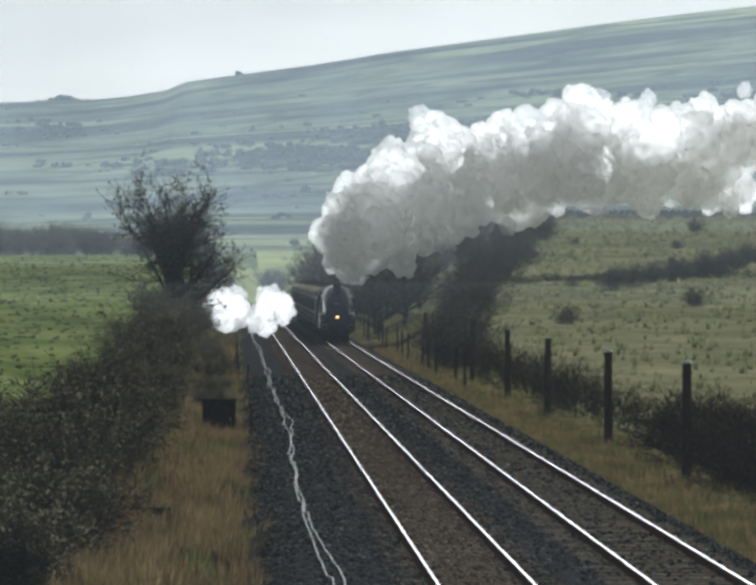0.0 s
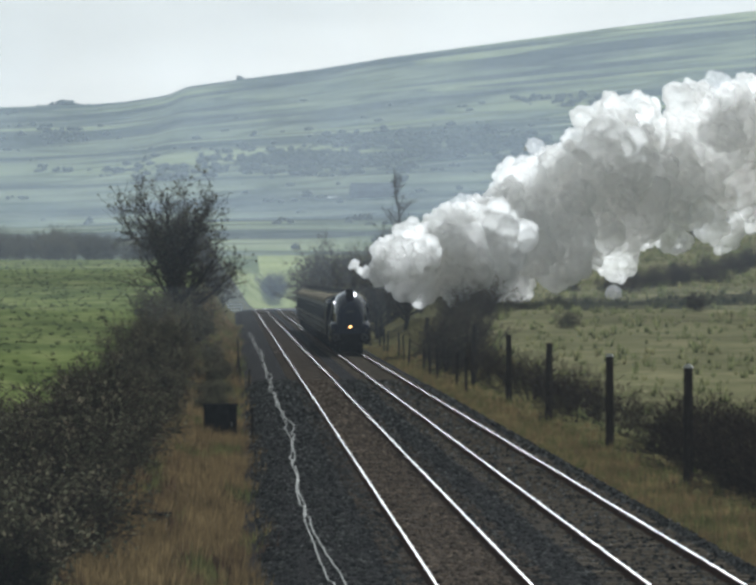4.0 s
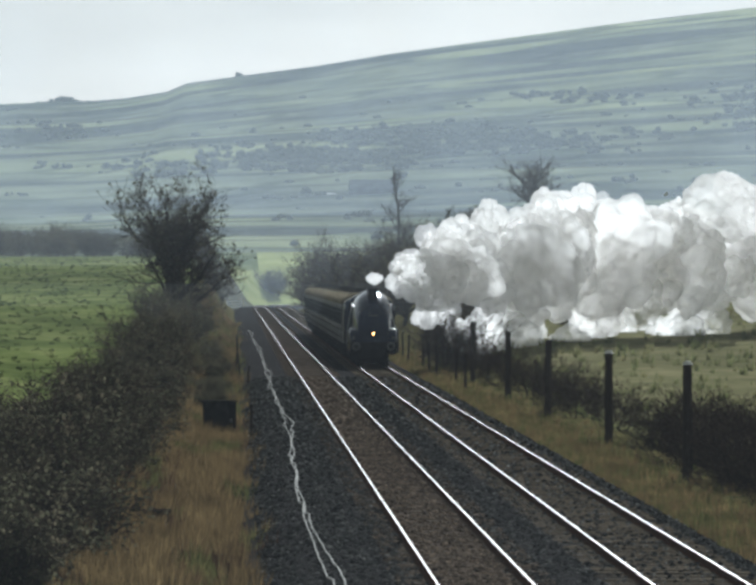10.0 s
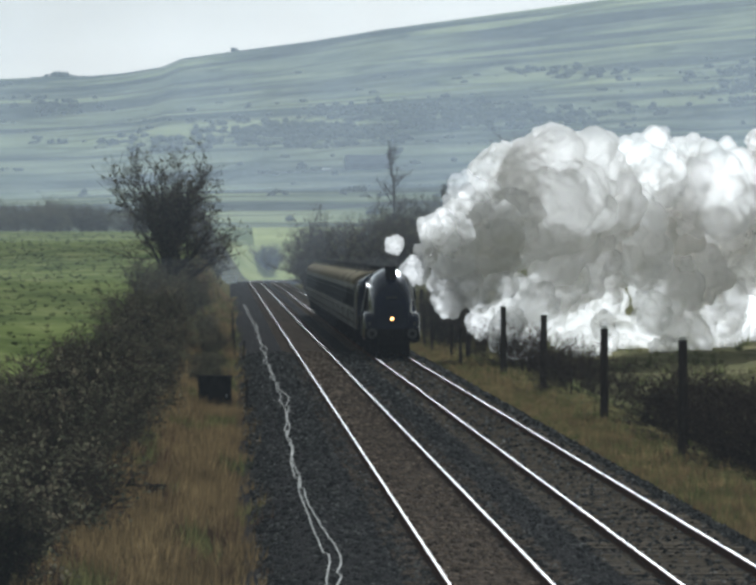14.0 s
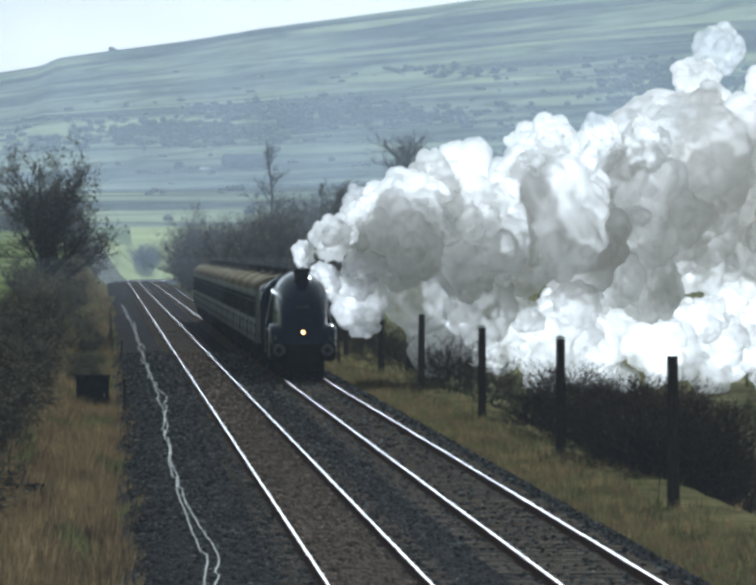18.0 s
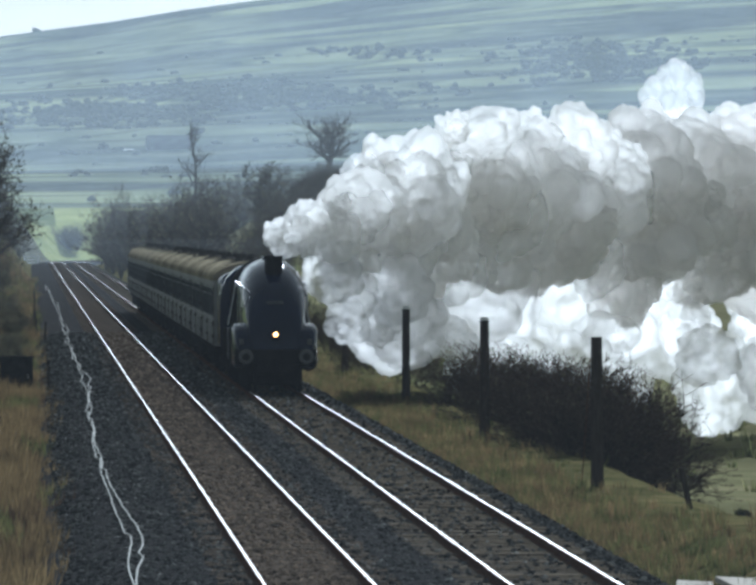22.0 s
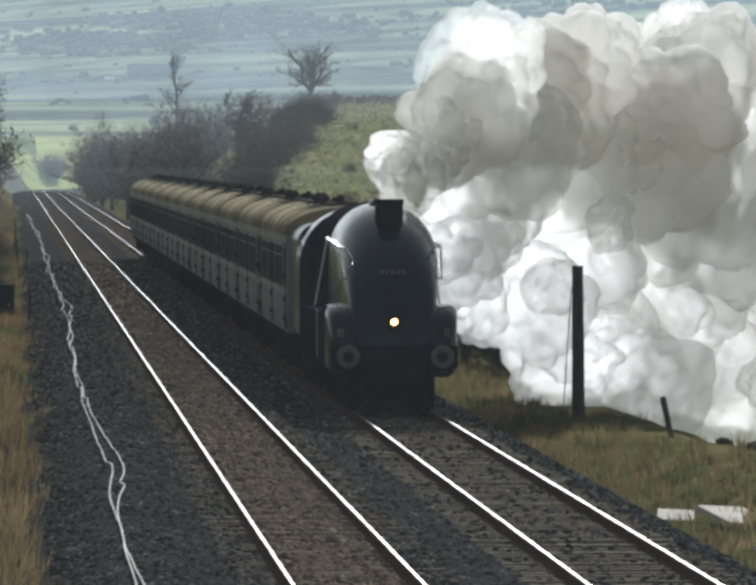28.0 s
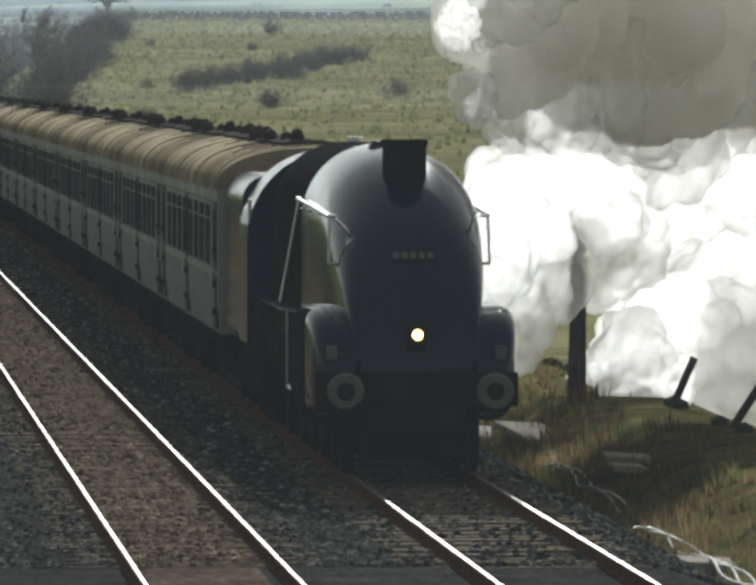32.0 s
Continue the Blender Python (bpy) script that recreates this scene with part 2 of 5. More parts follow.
def vapour(name, dark, light, reach, glow, thin):
    """Billowing vapour: light enters it, is scattered many times by its droplets and comes out softened; glow: the share that its
    thin skin passes on, thin: the share that goes straight between the droplets."""
    m, t, b = mat_base(name, 1.0)
    n = t.nodes
    info = n.new("ShaderNodeObjectInfo")
    tone = n.new("ShaderNodeValToRGB")
    tone.color_ramp.elements[0].color = (*dark, 1)
    tone.color_ramp.elements[1].color = (*light, 1)
    t.links.new(info.outputs["Random"], tone.inputs["Fac"])
    t.links.new(tone.outputs["Color"], b.inputs["Base Color"])
    b.inputs["Specular IOR Level"].default_value = 0.0
    b.inputs["Subsurface Weight"].default_value = 1.0
    b.inputs["Subsurface Scale"].default_value = reach
    b.inputs["Subsurface Radius"].default_value = (1.0, 1.0, 1.0)
    b.inputs["Subsurface Anisotropy"].default_value = 0.8
    back, clear = n.new("ShaderNodeBsdfTranslucent"), n.new("ShaderNodeBsdfTransparent")
    t.links.new(tone.outputs["Color"], back.inputs["Color"])
    both, mx = n.new("ShaderNodeMixShader"), n.new("ShaderNodeMixShader")
    both.inputs["Fac"].default_value, mx.inputs["Fac"].default_value = glow, thin
    t.links.new(b.outputs[0], both.inputs[1])
    t.links.new(back.outputs[0], both.inputs[2])
    t.links.new(both.outputs[0], mx.inputs[1])
    t.links.new(clear.outputs[0], mx.inputs[2])
    t.links.new(mx.outputs[0], n["Material Output"].inputs["Surface"])
    return m


M_SMOKE = vapour("coal_smoke", (0.97, 0.955, 0.935), (0.99, 0.98, 0.965), 1.8, 0.55, 0.47)
M_DENSE = vapour("dense_coal_smoke", (0.93, 0.905, 0.875), (0.97, 0.955, 0.93), 1.4, 0.35, 0.38)
M_STEAM = vapour("white_steam", (0.985, 0.98, 0.97), (0.995, 0.99, 0.98), 2.2, 0.85, 0.66)
M_SOFT = vapour("drifting_smoke", (0.95, 0.93, 0.905), (0.985, 0.975, 0.955), 1.8, 0.55, 0.76)
# brightened and darkened copies of the smoke, light and shade in their tone
M_BRIGHT = vapour("brightened_smoke", (0.975, 0.965, 0.95), (0.992, 0.985, 0.972), 2.0, 0.8, 0.6)
M_BROWN = vapour("darkened_brown_smoke", (0.84, 0.8, 0.745), (0.93, 0.9, 0.855), 1.3, 0.3, 0.42)
M_WISP = vapour("thin_vapour", (0.98, 0.975, 0.965), (0.99, 0.985, 0.98), 1.6, 0.75, 0.8)


# ---------------------------------------------------------------- mesh helpers
def link_bm(name, bm, material, parent=None, smooth=False):
    me = bpy.data.meshes.new(name)
    bm.to_mesh(me)
    bm.free()
    for m in material if isinstance(material, (list, tuple)) else [material]:
        me.materials.append(m)
    if smooth:
        me.shade_smooth()
    ob = new(name, me)
    ob.parent = parent
    return ob


def part(name, bm, material, parent, label="", smooth=False):
    ob = link_bm(name, bm, material, parent, smooth)
    return tagged(ob, label) if label else ob


def thing(name, m, label, category, group="", kind=""):
    ob = new(name)
    ob.matrix_basis = m
    return tagged(ob, label, category, group, kind)


def raw(name, verts, faces, material, parent=None, smooth=False):
    me = bpy.data.meshes.new(name)
    me.from_pydata(verts, [], faces)
    for m in material if isinstance(material, (list, tuple)) else [material]:
        me.materials.append(m)
    me.update()
    if smooth:
        me.shade_smooth()
    ob = new(name, me)
    ob.parent = parent
    return ob


def box(bm, c, s, bevel=0.0, m=None):
    r = bmesh.ops.create_cube(bm, size=1.0)
    vs = r["verts"]
    bmesh.ops.scale(bm, vec=s, verts=vs)
    if bevel:
        es = list({e for v in vs for e in v.link_edges})
        bv = bmesh.ops.bevel(bm, geom=es, offset=bevel, segments=2, affect="EDGES", profile=0.5)
        vs = list({v for f in bv["faces"] for v in f.verts} | {v for v in vs if v.is_valid})
    if m:
        bmesh.ops.transform(bm, matrix=m, verts=vs)
    bmesh.ops.translate(bm, vec=c, verts=vs)
    return bm


def rod(bm, a, b, r1, r2=None, seg=10):
    a, b = Vector(a), Vector(b)
    d = b - a
    m = Matrix.Translation((a + b) / 2) @ d.to_track_quat("Z", "Y").to_matrix().to_4x4()
    bmesh.ops.create_cone(bm, cap_ends=True, segments=seg, radius1=r1, radius2=r1 if r2 is None else r2, depth=d.length, matrix=m)
    return bm


def loft(bm, rings, caps=True):
    """Rings of equal length joined by quads."""
    vs = [[bm.verts.new(p) for p in ring] for ring in rings]
    k = len(rings[0])
    for a, b in zip(vs, vs[1:]):
        for i in range(k):
            bm.faces.new((a[i], a[(i + 1) % k], b[(i + 1) % k], b[i]))
    if caps:
        bm.faces.new(vs[0][::-1])
        bm.faces.new(vs[-1])
    bmesh.ops.recalc_face_normals(bm, faces=bm.faces[:])
    return bm


def sstep(a, b, v):
    s = min(1.0, max(0.0, (v - a) / (b - a)))
    return s * s * (3 - 2 * s)


# ---------------------------------------------------------------- the land
TRACK_L, TRACK_R = 3.97, 7.34      # centre lines of the two tracks
END_STRAIGHT = 1290.0


def bend(y):
    """Sideways shift of the line where it curves away to the right behind the wood."""
    return 0.0 if y < END_STRAIGHT else (y - END_STRAIGHT) ** 2 / 900.0


def hedge_x(y):
    return 12.0 + max(0.0, y - 462.0) * 0.05


def left_z(y):
    return 0.2 + min(6.4, max(0.0, y - 330.0) * 0.0109)


def right_z(y):
    return -2.6 + min(12.9, max(0.0, y - 330.0) * 0.0227)


RIDGE_X = (-3000, -484, -284, -214, -134, -94, 16, 166, 316, 516, 800, 1084, 3000, 7000)
RIDGE_Y = (250, 338, 346, 353, 367, 385, 402, 424, 451, 478, 516, 550, 700, 800)


def hill_z(x, y):
    rel = x * 4.186
    top = 4.87 + 0.23889 * float(np.interp(rel, RIDGE_X, RIDGE_Y))
    s = max(0.0, (y - 1450.0) / (4300.0 - 1450.0))
    if s <= 1.0:
        z = 1.0 + (top - 1.0) * (0.55 * s + 0.45 * s ** 1.6)
        z += 2.2 * math.sin(y * 0.011 + x * 0.006) * sstep(1700, 2400, y)
    else:
        z = top - (y - 4300.0) * 0.05
    return z


def ground_z(x, y):
    xx = x - bend(min(y, 1500.0)) if y < 1500 else x
    bed = -0.55
    if xx < 0.2:
        side, k = left_z(y), sstep(0.2, -3.4 - 0.003 * max(0, y - 300), xx)
        k = sstep(0.0, 1.0, (0.2 - xx) / (3.4 + 0.002 * max(0.0, y - 300)))
        z = bed + (side - bed) * k
    elif xx > 9.4:
        side = right_z(y)
        lo = max(12.6, hedge_x(y) - 7.0)
        hi = max(17.0, hedge_x(y))
        z = bed + 0.05 * min(2.0, xx - 9.4) + (side - bed) * sstep(lo if y < 430 else 10.2, hi, xx)
        z += 0.5 * sstep(170, 130, y) * sstep(9.8, 11.8, xx)
    else:
        z = bed
    z += 0.10 * noise.noise((x * 0.21, y * 0.13, 0)) * sstep(2.0, 5.0, abs(xx - 5.2) - 4.0) * 2
    if y > 900:
        if xx > 9.4:
            z -= (z - 1.0) * sstep(930, 1300, y) * sstep(12, 25, xx) * 0.7
    k = sstep(1310.0, 1480.0, y)
    if k:
        z = z * (1 - k) + (hill_z(x, y) + 2.0) * k
    return z


def axis(lo, hi, mid_lo, mid_hi, fine, grow):
    v, out = mid_lo, []
    while v < mid_hi:
        out.append(v)
        v += fine
    s = fine
    while v < hi:
        out.append(v)
        s *= grow
        v += s
    out.append(hi)
    v, s, low = mid_lo, fine, []
    while v > lo:
        s *= grow
        v -= s
        low.append(max(lo, v))
    return low[::-1] + out


GX = axis(-900, 1600, -16, 44, 0.8, 1.09)
GY = axis(-60, 4950, 60, 700, 4.0, 1.02)


def land():
    verts = [(x, y, ground_z(x, y)) for y in GY for x in GX]
    w = len(GX)
    faces, mats = [], []
    for j in range(len(GY) - 1):
        for i in range(w - 1):
            faces.append((j * w + i, j * w + i + 1, (j + 1) * w + i + 1, (j + 1) * w + i))
            xm = (GX[i] + GX[i + 1]) / 2 - bend(min(GY[j], 1400))
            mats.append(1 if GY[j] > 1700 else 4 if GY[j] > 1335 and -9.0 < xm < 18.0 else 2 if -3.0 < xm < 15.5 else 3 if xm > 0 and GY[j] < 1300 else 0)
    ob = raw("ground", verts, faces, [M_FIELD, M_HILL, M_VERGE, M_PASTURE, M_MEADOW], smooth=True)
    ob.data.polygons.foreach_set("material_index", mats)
    tagged(ob, "rolling green pasture and hazy hillside around the railway", "ground", kind="structure")


land()


def ribbon(name, x0s, zs, y0, y1, dy, material, label):
    ys = np.arange(y0, y1 + dy, dy)
    verts = [(x + bend(y), y, z) for y in ys for x, z in zip(x0s, zs)]
    k = len(x0s)
    faces = [(j * k + i, j * k + i + 1, (j + 1) * k + i + 1, (j + 1) * k + i) for j in range(len(ys) - 1) for i in range(k - 1)]
    ob = raw(name, verts, faces, material, smooth=True)
    return tagged(ob, label, "trackbed", kind="structure")


ribbon("trackbed", [0.0, 0.6, 1.4, 5.6, 8.7, 9.4, 10.1], [-0.62, -0.4, -0.15, -0.145, -0.165, -0.4, -0.66], 20, 1380, 10, M_BALLAST,
       "dark grey stone ballast bed under the two tracks")


M_SANDBED = mixed("sandy_brown_ballast", [(0.022, 0.019, 0.017), (0.055, 0.043, 0.034), (0.15, 0.115, 0.09)], 7.0, 0.9, bump=1.0, dist=0.05, second=0.3)
ribbon("four_foot", [TRACK_L - 0.66, TRACK_L - 0.5, TRACK_L + 0.5, TRACK_L + 0.66], [-0.15, -0.142, -0.142, -0.15], 20, 1380, 10, M_SANDBED, "sandy brown worn ballast between the rails of one track")


# ---------------------------------------------------------------- the track
def rail(x):
    prof = [(-0.016, 0.0), (0.016, 0.0), (0.032, -0.006), (0.036, -0.014), (0.036, -0.035), (0.009, -0.05), (0.009, -0.12), (0.06, -0.14), (0.06, -0.16), (-0.06, -0.16), (-0.06, -0.14), (-0.009, -0.12), (-0.009, -0.05), (-0.036, -0.035), (-0.036, -0.014), (-0.032, -0.006)]
    ys = list(range(60, 1290, 30)) + list(range(1290, 1400, 8))
    bm = bmesh.new()
    loft(bm, [[(x + px + bend(y), y, pz) for px, pz in prof] for y in ys])
    for f in bm.faces:
        c = f.calc_center_median()
        f.material_index = 0 if c.z > -0.002 else 1
    ob = link_bm("rail", bm, [M_RAIL, M_RUST])
    return tagged(ob, "steel running rail with a polished bright head", "rail", "running rails", "structure")


for cx in (TRACK_L, TRACK_R):
    for s in (-0.7525, 0.7525):
        rail(cx + s)

# ---------------------------------------------------------------- train
LAMP = [(0, 604), (3, 560), (6, 514), (9, 467.5), (13, 404), (16, 355.5), (19, 306.5), (21, 274.5), (23, 243), (25, 212), (27, 181.3), (28, 166), (29, 150.7), (30, 135.4), (31, 120), (32, 104.3)]
DRIVE = []                # things of the train and how far each stands behind the lamp


def lamp_y(t):
    if t <= 0:
        return 604 - 14.9 * t
    for (a, ya), (b, yb) in zip(LAMP, LAMP[1:]):
        if t <= b:
            return ya + (yb - ya) * (t - a) / (b - a)
    return 104.3 - 15.5 * (t - 32)


def arch(half, top, bottom, round_r, y, n=10):
    """A section across the engine: flat sides and a rounded top."""
    r = min(round_r, half)
    pts = [(-half, y, bottom)]
    for i in range(n + 1):
        a = math.pi - math.pi / 2 * i / n
        pts.append((-half + r + r * math.cos(a), y, top - r + r * math.sin(a)))
    for i in range(n + 1):
        a = math.pi / 2 - math.pi / 2 * i / n
        pts.append((half - r + r * math.cos(a), y, top - r + r * math.sin(a)))
    pts.append((half, y, bottom))
    return pts


def wheel_mesh(r, w=0.14):
    bm = bmesh.new()
    bmesh.ops.create_cone(bm, cap_ends=True, segments=28, radius1=r, radius2=r, depth=w, matrix=Matrix.Rotation(math.pi / 2, 4, "Y"))
    bmesh.ops.create_cone(bm, cap_ends=True, segments=28, radius1=r + 0.03, radius2=r + 0.03, depth=0.03, matrix=Matrix.Translation((0, 0, 0)) @ Matrix.Rotation(math.pi / 2, 4, "Y"))
    return bm


def locomotive():
    ob = thing("steam_locomotive", pose(TRACK_R, 600, 0), "streamlined blue steam locomotive hauling a passenger train on the track", "locomotive")
    bm = bmesh.new()
    sec = [(0.62, 0.74, 1.45, 1.15, 0.12), (0.75, 0.775, 1.9, 1.15, 0.25), (0.95, 0.81, 2.3, 1.15, 0.4), (1.25, 0.85, 2.7, 1.15, 0.52), (1.65, 0.89, 3.05, 1.2, 0.66), (2.1, 0.92, 3.34, 1.2, 0.78), (2.6, 0.945, 3.58, 1.25, 0.86), (3.2, 0.96, 3.8, 1.3, 0.92), (4.0, 0.97, 3.92, 1.3, 0.96), (6.0, 0.98, 3.97, 1.3, 0.97), (7.8, 0.98, 3.97, 1.3, 0.97)]
    loft(bm, [arch(h, t, b, r, y) for y, h, t, b, r in sec])
    part("boiler_casing", bm, M_LOCO, ob, smooth=True).data.set_sharp_from_angle(angle=radians(40))
    # the rear casing takes black paint to stand in for its shade
    bm = bmesh.new()
    loft(bm, [arch(h, t, 1.3, r, y) for y, h, t, r in ((7.8, 0.975, 3.96, 0.965), (12.5, 0.98, 3.96, 0.97), (14.2, 1.05, 3.94, 1.0))])
    part("firebox_casing", bm, M_BLACK, ob, "rear casing over the firebox, darkened to stand in for shade", smooth=True).data.set_sharp_from_angle(angle=radians(40))
    bm = bmesh.new()
    loft(bm, [[(0.29 * math.cos(a) * k, 2.75 + 0.42 * math.sin(a) * k, z) for a in [2 * math.pi * i / 24 for i in range(24)]] for z, k in ((3.1, 0.94), (3.98, 0.94), (4.02, 1.0), (4.06, 1.0))])
    part("chimney", bm, M_BLACK, ob, "tall dark double chimney")
    for s in (-1, 1):
        bm = bmesh.new()
        rings = []
        for y, zb, zt, xo in ((0.62, 1.0, 1.4, 1.08), (0.72, 0.9, 1.6, 1.15), (0.9, 0.8, 1.8, 1.21), (1.2, 0.74, 1.95, 1.25), (1.8, 0.7, 2.03, 1.28), (3.0, 0.66, 2.03, 1.3), (4.2, 0.68, 1.98, 1.3), (5.2, 0.85, 1.9, 1.3), (9.0, 1.0, 1.85, 1.3), (14.3, 0.95, 1.85, 1.3)):
            r = min(0.2, (zt - zb) / 2.2)
            ring = [(0.68, y, zb)]
            ring += [(xo - r + r * math.cos(a), y, zb + r + r * math.sin(a)) for a in [radians(-90 + 18 * i) for i in range(6)]]
            ring += [(xo - r + r * math.cos(a), y, zt - r + r * math.sin(a)) for a in [radians(18 * i) for i in range(6)]]
            ring += [(0.68, y, zt)]
            rings.append([(s * a, b, c) for a, b, c in ring])
        loft(bm, rings)
        bm.normal_update()
        # outer faces behind the front go black in place of their shade
        for f in bm.faces:
            f.material_index = 1 if f.calc_center_median().y > 1.5 and abs(f.normal.x) > 0.6 else 0
        part("side_skirt", bm, [M_LOCO, M_BLACK], ob, smooth=True).data.set_sharp_from_angle(angle=radians(40))
        bm = bmesh.new()
        rod(bm, (s * 0.9, -0.05, 1.06), (s * 0.9, 0.5, 1.06), 0.09, 0.12, 16)
        rod(bm, (s * 0.9, -0.1, 1.06), (s * 0.9, -0.04, 1.06), 0.23, 0.23, 24)
        part("buffer", bm, M_BLACK, ob, "round black sprung buffer")
        part("buffer_head", rod(bmesh.new(), (s * 0.9, -0.14, 1.06), (s * 0.9, -0.1, 1.06), 0.2, 0.225, 24), M_GREY, ob, "dull grey worn buffer face")
        part("buffer_boss", rod(bmesh.new(), (s * 0.9, -0.155, 1.06), (s * 0.9, -0.14, 1.06), 0.1, 0.11, 20), M_BLACK, ob)
        # rod and strip placed to fit pale lines in the camera's view; parts guessed
        part("side_stay", rod(bmesh.new(), (s * 1.0, 7.9, 3.28), (s * 1.25, 7.9, 1.93), 0.022, 0.022, 8), M_STEEL, ob, "bright steel rod at the side of the casing")
        part("skirt_edge", box(bmesh.new(), (s * 1.31, 5.3, 1.4), (0.02, 0.05, 0.95), 0), M_STEEL, ob)
        bm = bmesh.new()
        rod(bm, (s * 0.99, 2.1, 3.13), (s * 1.03, 7.9, 3.26), 0.022, 0.022)
        for y in (2.1, 4.0, 6.0, 7.7):
            rod(bm, (s * 0.88, y, 3.13), (s * 1.0, y, 3.13), 0.016, 0.016, 8)
        part("handrail", bm, M_STEEL, ob)
        bm = bmesh.new()
        rod(bm, (s * 0.97, 2.0, 3.16), (s * 0.985, 1.9, 2.55), 0.018, 0.018, 8)
        rod(bm, (s * 0.985, 1.9, 2.55), (s * 0.88, 1.9, 2.55), 0.018, 0.018, 8)
        part("grab_rail", bm, M_STEEL, ob)
        bm = bmesh.new()
        rod(bm, (s * 0.62, 0.5, 0.62), (s * 0.62, 0.42, 0.1), 0.05, 0.035, 8)
        part("guard_iron", bm, M_BLACK, ob)
        bm = box(bmesh.new(), (s * 1.32, 14.25, 2.5), (0.05, 0.06, 1.3), 0.01)
        part("cab_edge_rail", bm, M_STEEL, ob)
    bm = box(bmesh.new(), (0, 0.55, 1.06), (2.45, 0.12, 0.42), 0.02)
    part("buffer_beam", bm, M_BLACK, ob)
    bm = box(bmesh.new(), (0, 4.5, 0.75), (1.2, 8.0, 0.5), 0.05)
    part("frame", bm, M_BLACK, ob)
    # solid black block added for the shade between the wheels
    bm = box(bmesh.new(), (0, 8.6, 0.72), (1.3, 15.0, 1.05), 0.05)
    part("inner_frame", bm, M_BLACK, ob)
    for sx in (-1, 1):
        bm = rod(bmesh.new(), (sx * 1.0, 5.9, 0.75), (sx * 1.0, 10.4, 0.75), 0.05, 0.05, 8)
        part("coupling_rod", bm, M_STEEL, ob)
        bm = rod(bmesh.new(), (sx * 1.02, 2.4, 0.9), (sx * 1.02, 3.6, 0.9), 0.3, 0.3, 18)
        part("cylinder", bm, M_BLACK, ob)
        bm = box(bmesh.new(), (sx * 1.02, 0.62, 1.5), (0.13, 0.08, 0.17), 0.02)
        part("lamp_bracket", bm, M_GREY, ob)
    bm = bmesh.new()
    for i in range(3):
        rod(bm, (0, 0.42 - 0.02 * i, 0.95 - 0.09 * i), (0, 0.36, 0.88 - 0.09 * i), 0.03, 0.03, 8)
    part("coupling", bm, M_BLACK, ob)
    bm = bmesh.new()
    rod(bm, (0, 5.6, 3.86), (0, 5.6, 4.02), 0.3, 0.24, 18)
    part("dome", bm, M_LOCO, ob)
    bm = bmesh.new()
    rod(bm, (0, 12.6, 3.86), (0, 12.6, 4.02), 0.1, 0.1, 12)
    part("safety_valve", bm, M_STEEL, ob)
    bm = bmesh.new()
    loft(bm, [arch(1.36, 3.82, 1.2, 1.2, y) for y in (14.2, 16.4)])
    part("cab", bm, M_LOCO, ob)
    lm, lt, lb = mat_base("headlamp_glow", 0.3)
    lb.inputs["Emission Color"].default_value = (1.0, 0.45, 0.13, 1)
    lb.inputs["Emission Strength"].default_value = 7.0
    bm = bmesh.new()
    bmesh.ops.create_uvsphere(bm, u_segments=16, v_segments=10, radius=0.062, matrix=Matrix.Translation((0, 0.42, 1.72)) @ Matrix.Diagonal((1, 0.4, 1, 1)))
    lamp = part("headlamp_lens", bm, lm, ob, "lit white headlamp lens")
    bm = box(bmesh.new(), (0, 0.5, 1.72), (0.22, 0.14, 0.3), 0.03)
    part("headlamp_case", bm, M_BLACK, ob)
    for i in range(5):
        bm = box(bmesh.new(), ((i - 2) * 0.105, 1.18, 2.66), (0.07, 0.02, 0.1), 0, Matrix.Rotation(radians(-40), 4, "X"))
        part("number_bar", bm, M_GREY, ob)
    for y, r in [(2.0, 0.48), (3.9, 0.48), (6.0, 1.015), (8.2, 1.015), (10.4, 1.015), (13.6, 0.56)]:
        for s in (-1, 1):
            wo = part("wheel", wheel_mesh(r), M_BLACK, ob, smooth=False)
            wo.location = (s * 0.76, y, r)
    DRIVE.append((ob, -0.42))
    return ob


locomotive()


def tender():
    ob = thing("tender", pose(TRACK_R, 618, 0), "high-sided blue tender loaded with coal behind the engine", "tender")
    bm = bmesh.new()
    loft(bm, [arch(1.3, 3.45, 1.25, 0.35, y) for y in (0.1, 5.1)])
    part("tank", bm, M_LOCO, ob)
    bm = bmesh.new()
    bmesh.ops.create_grid(bm, x_segments=16, y_segments=24, size=1.0, matrix=Matrix.Translation((0, 2.4, 3.5)) @ Matrix.Diagonal((1.0, 1.9, 1, 1)))
    for v in bm.verts:
        v.co.z += 0.22 * noise.noise(v.co * 3.1) + 0.12 * noise.noise(v.co * 7.3) - 0.25 * (v.co.x / 1.0) ** 2 + 0.06
    part("coal", bm, M_BLACK, ob, "heap of black coal")
    for s in (-1, 1):
        bm = rod(bmesh.new(), (s * 1.31, 0.05, 1.4), (s * 1.31, 0.05, 2.9), 0.02, 0.02, 8)
        part("grab_rail", bm, M_STEEL, ob)
    bm = box(bmesh.new(), (0, 2.6, 0.8), (2.1, 5.0, 0.9), 0.04)
    part("frame", bm, M_BLACK, ob)
    for y in (0.6, 1.9, 3.2, 4.5):
        for s in (-1, 1):
            wo = part("wheel", wheel_mesh(0.635), M_BLACK, ob)
            wo.location = (s * 0.76, y, 0.635)
    DRIVE.append((ob, 16.2))
    return ob


tender()


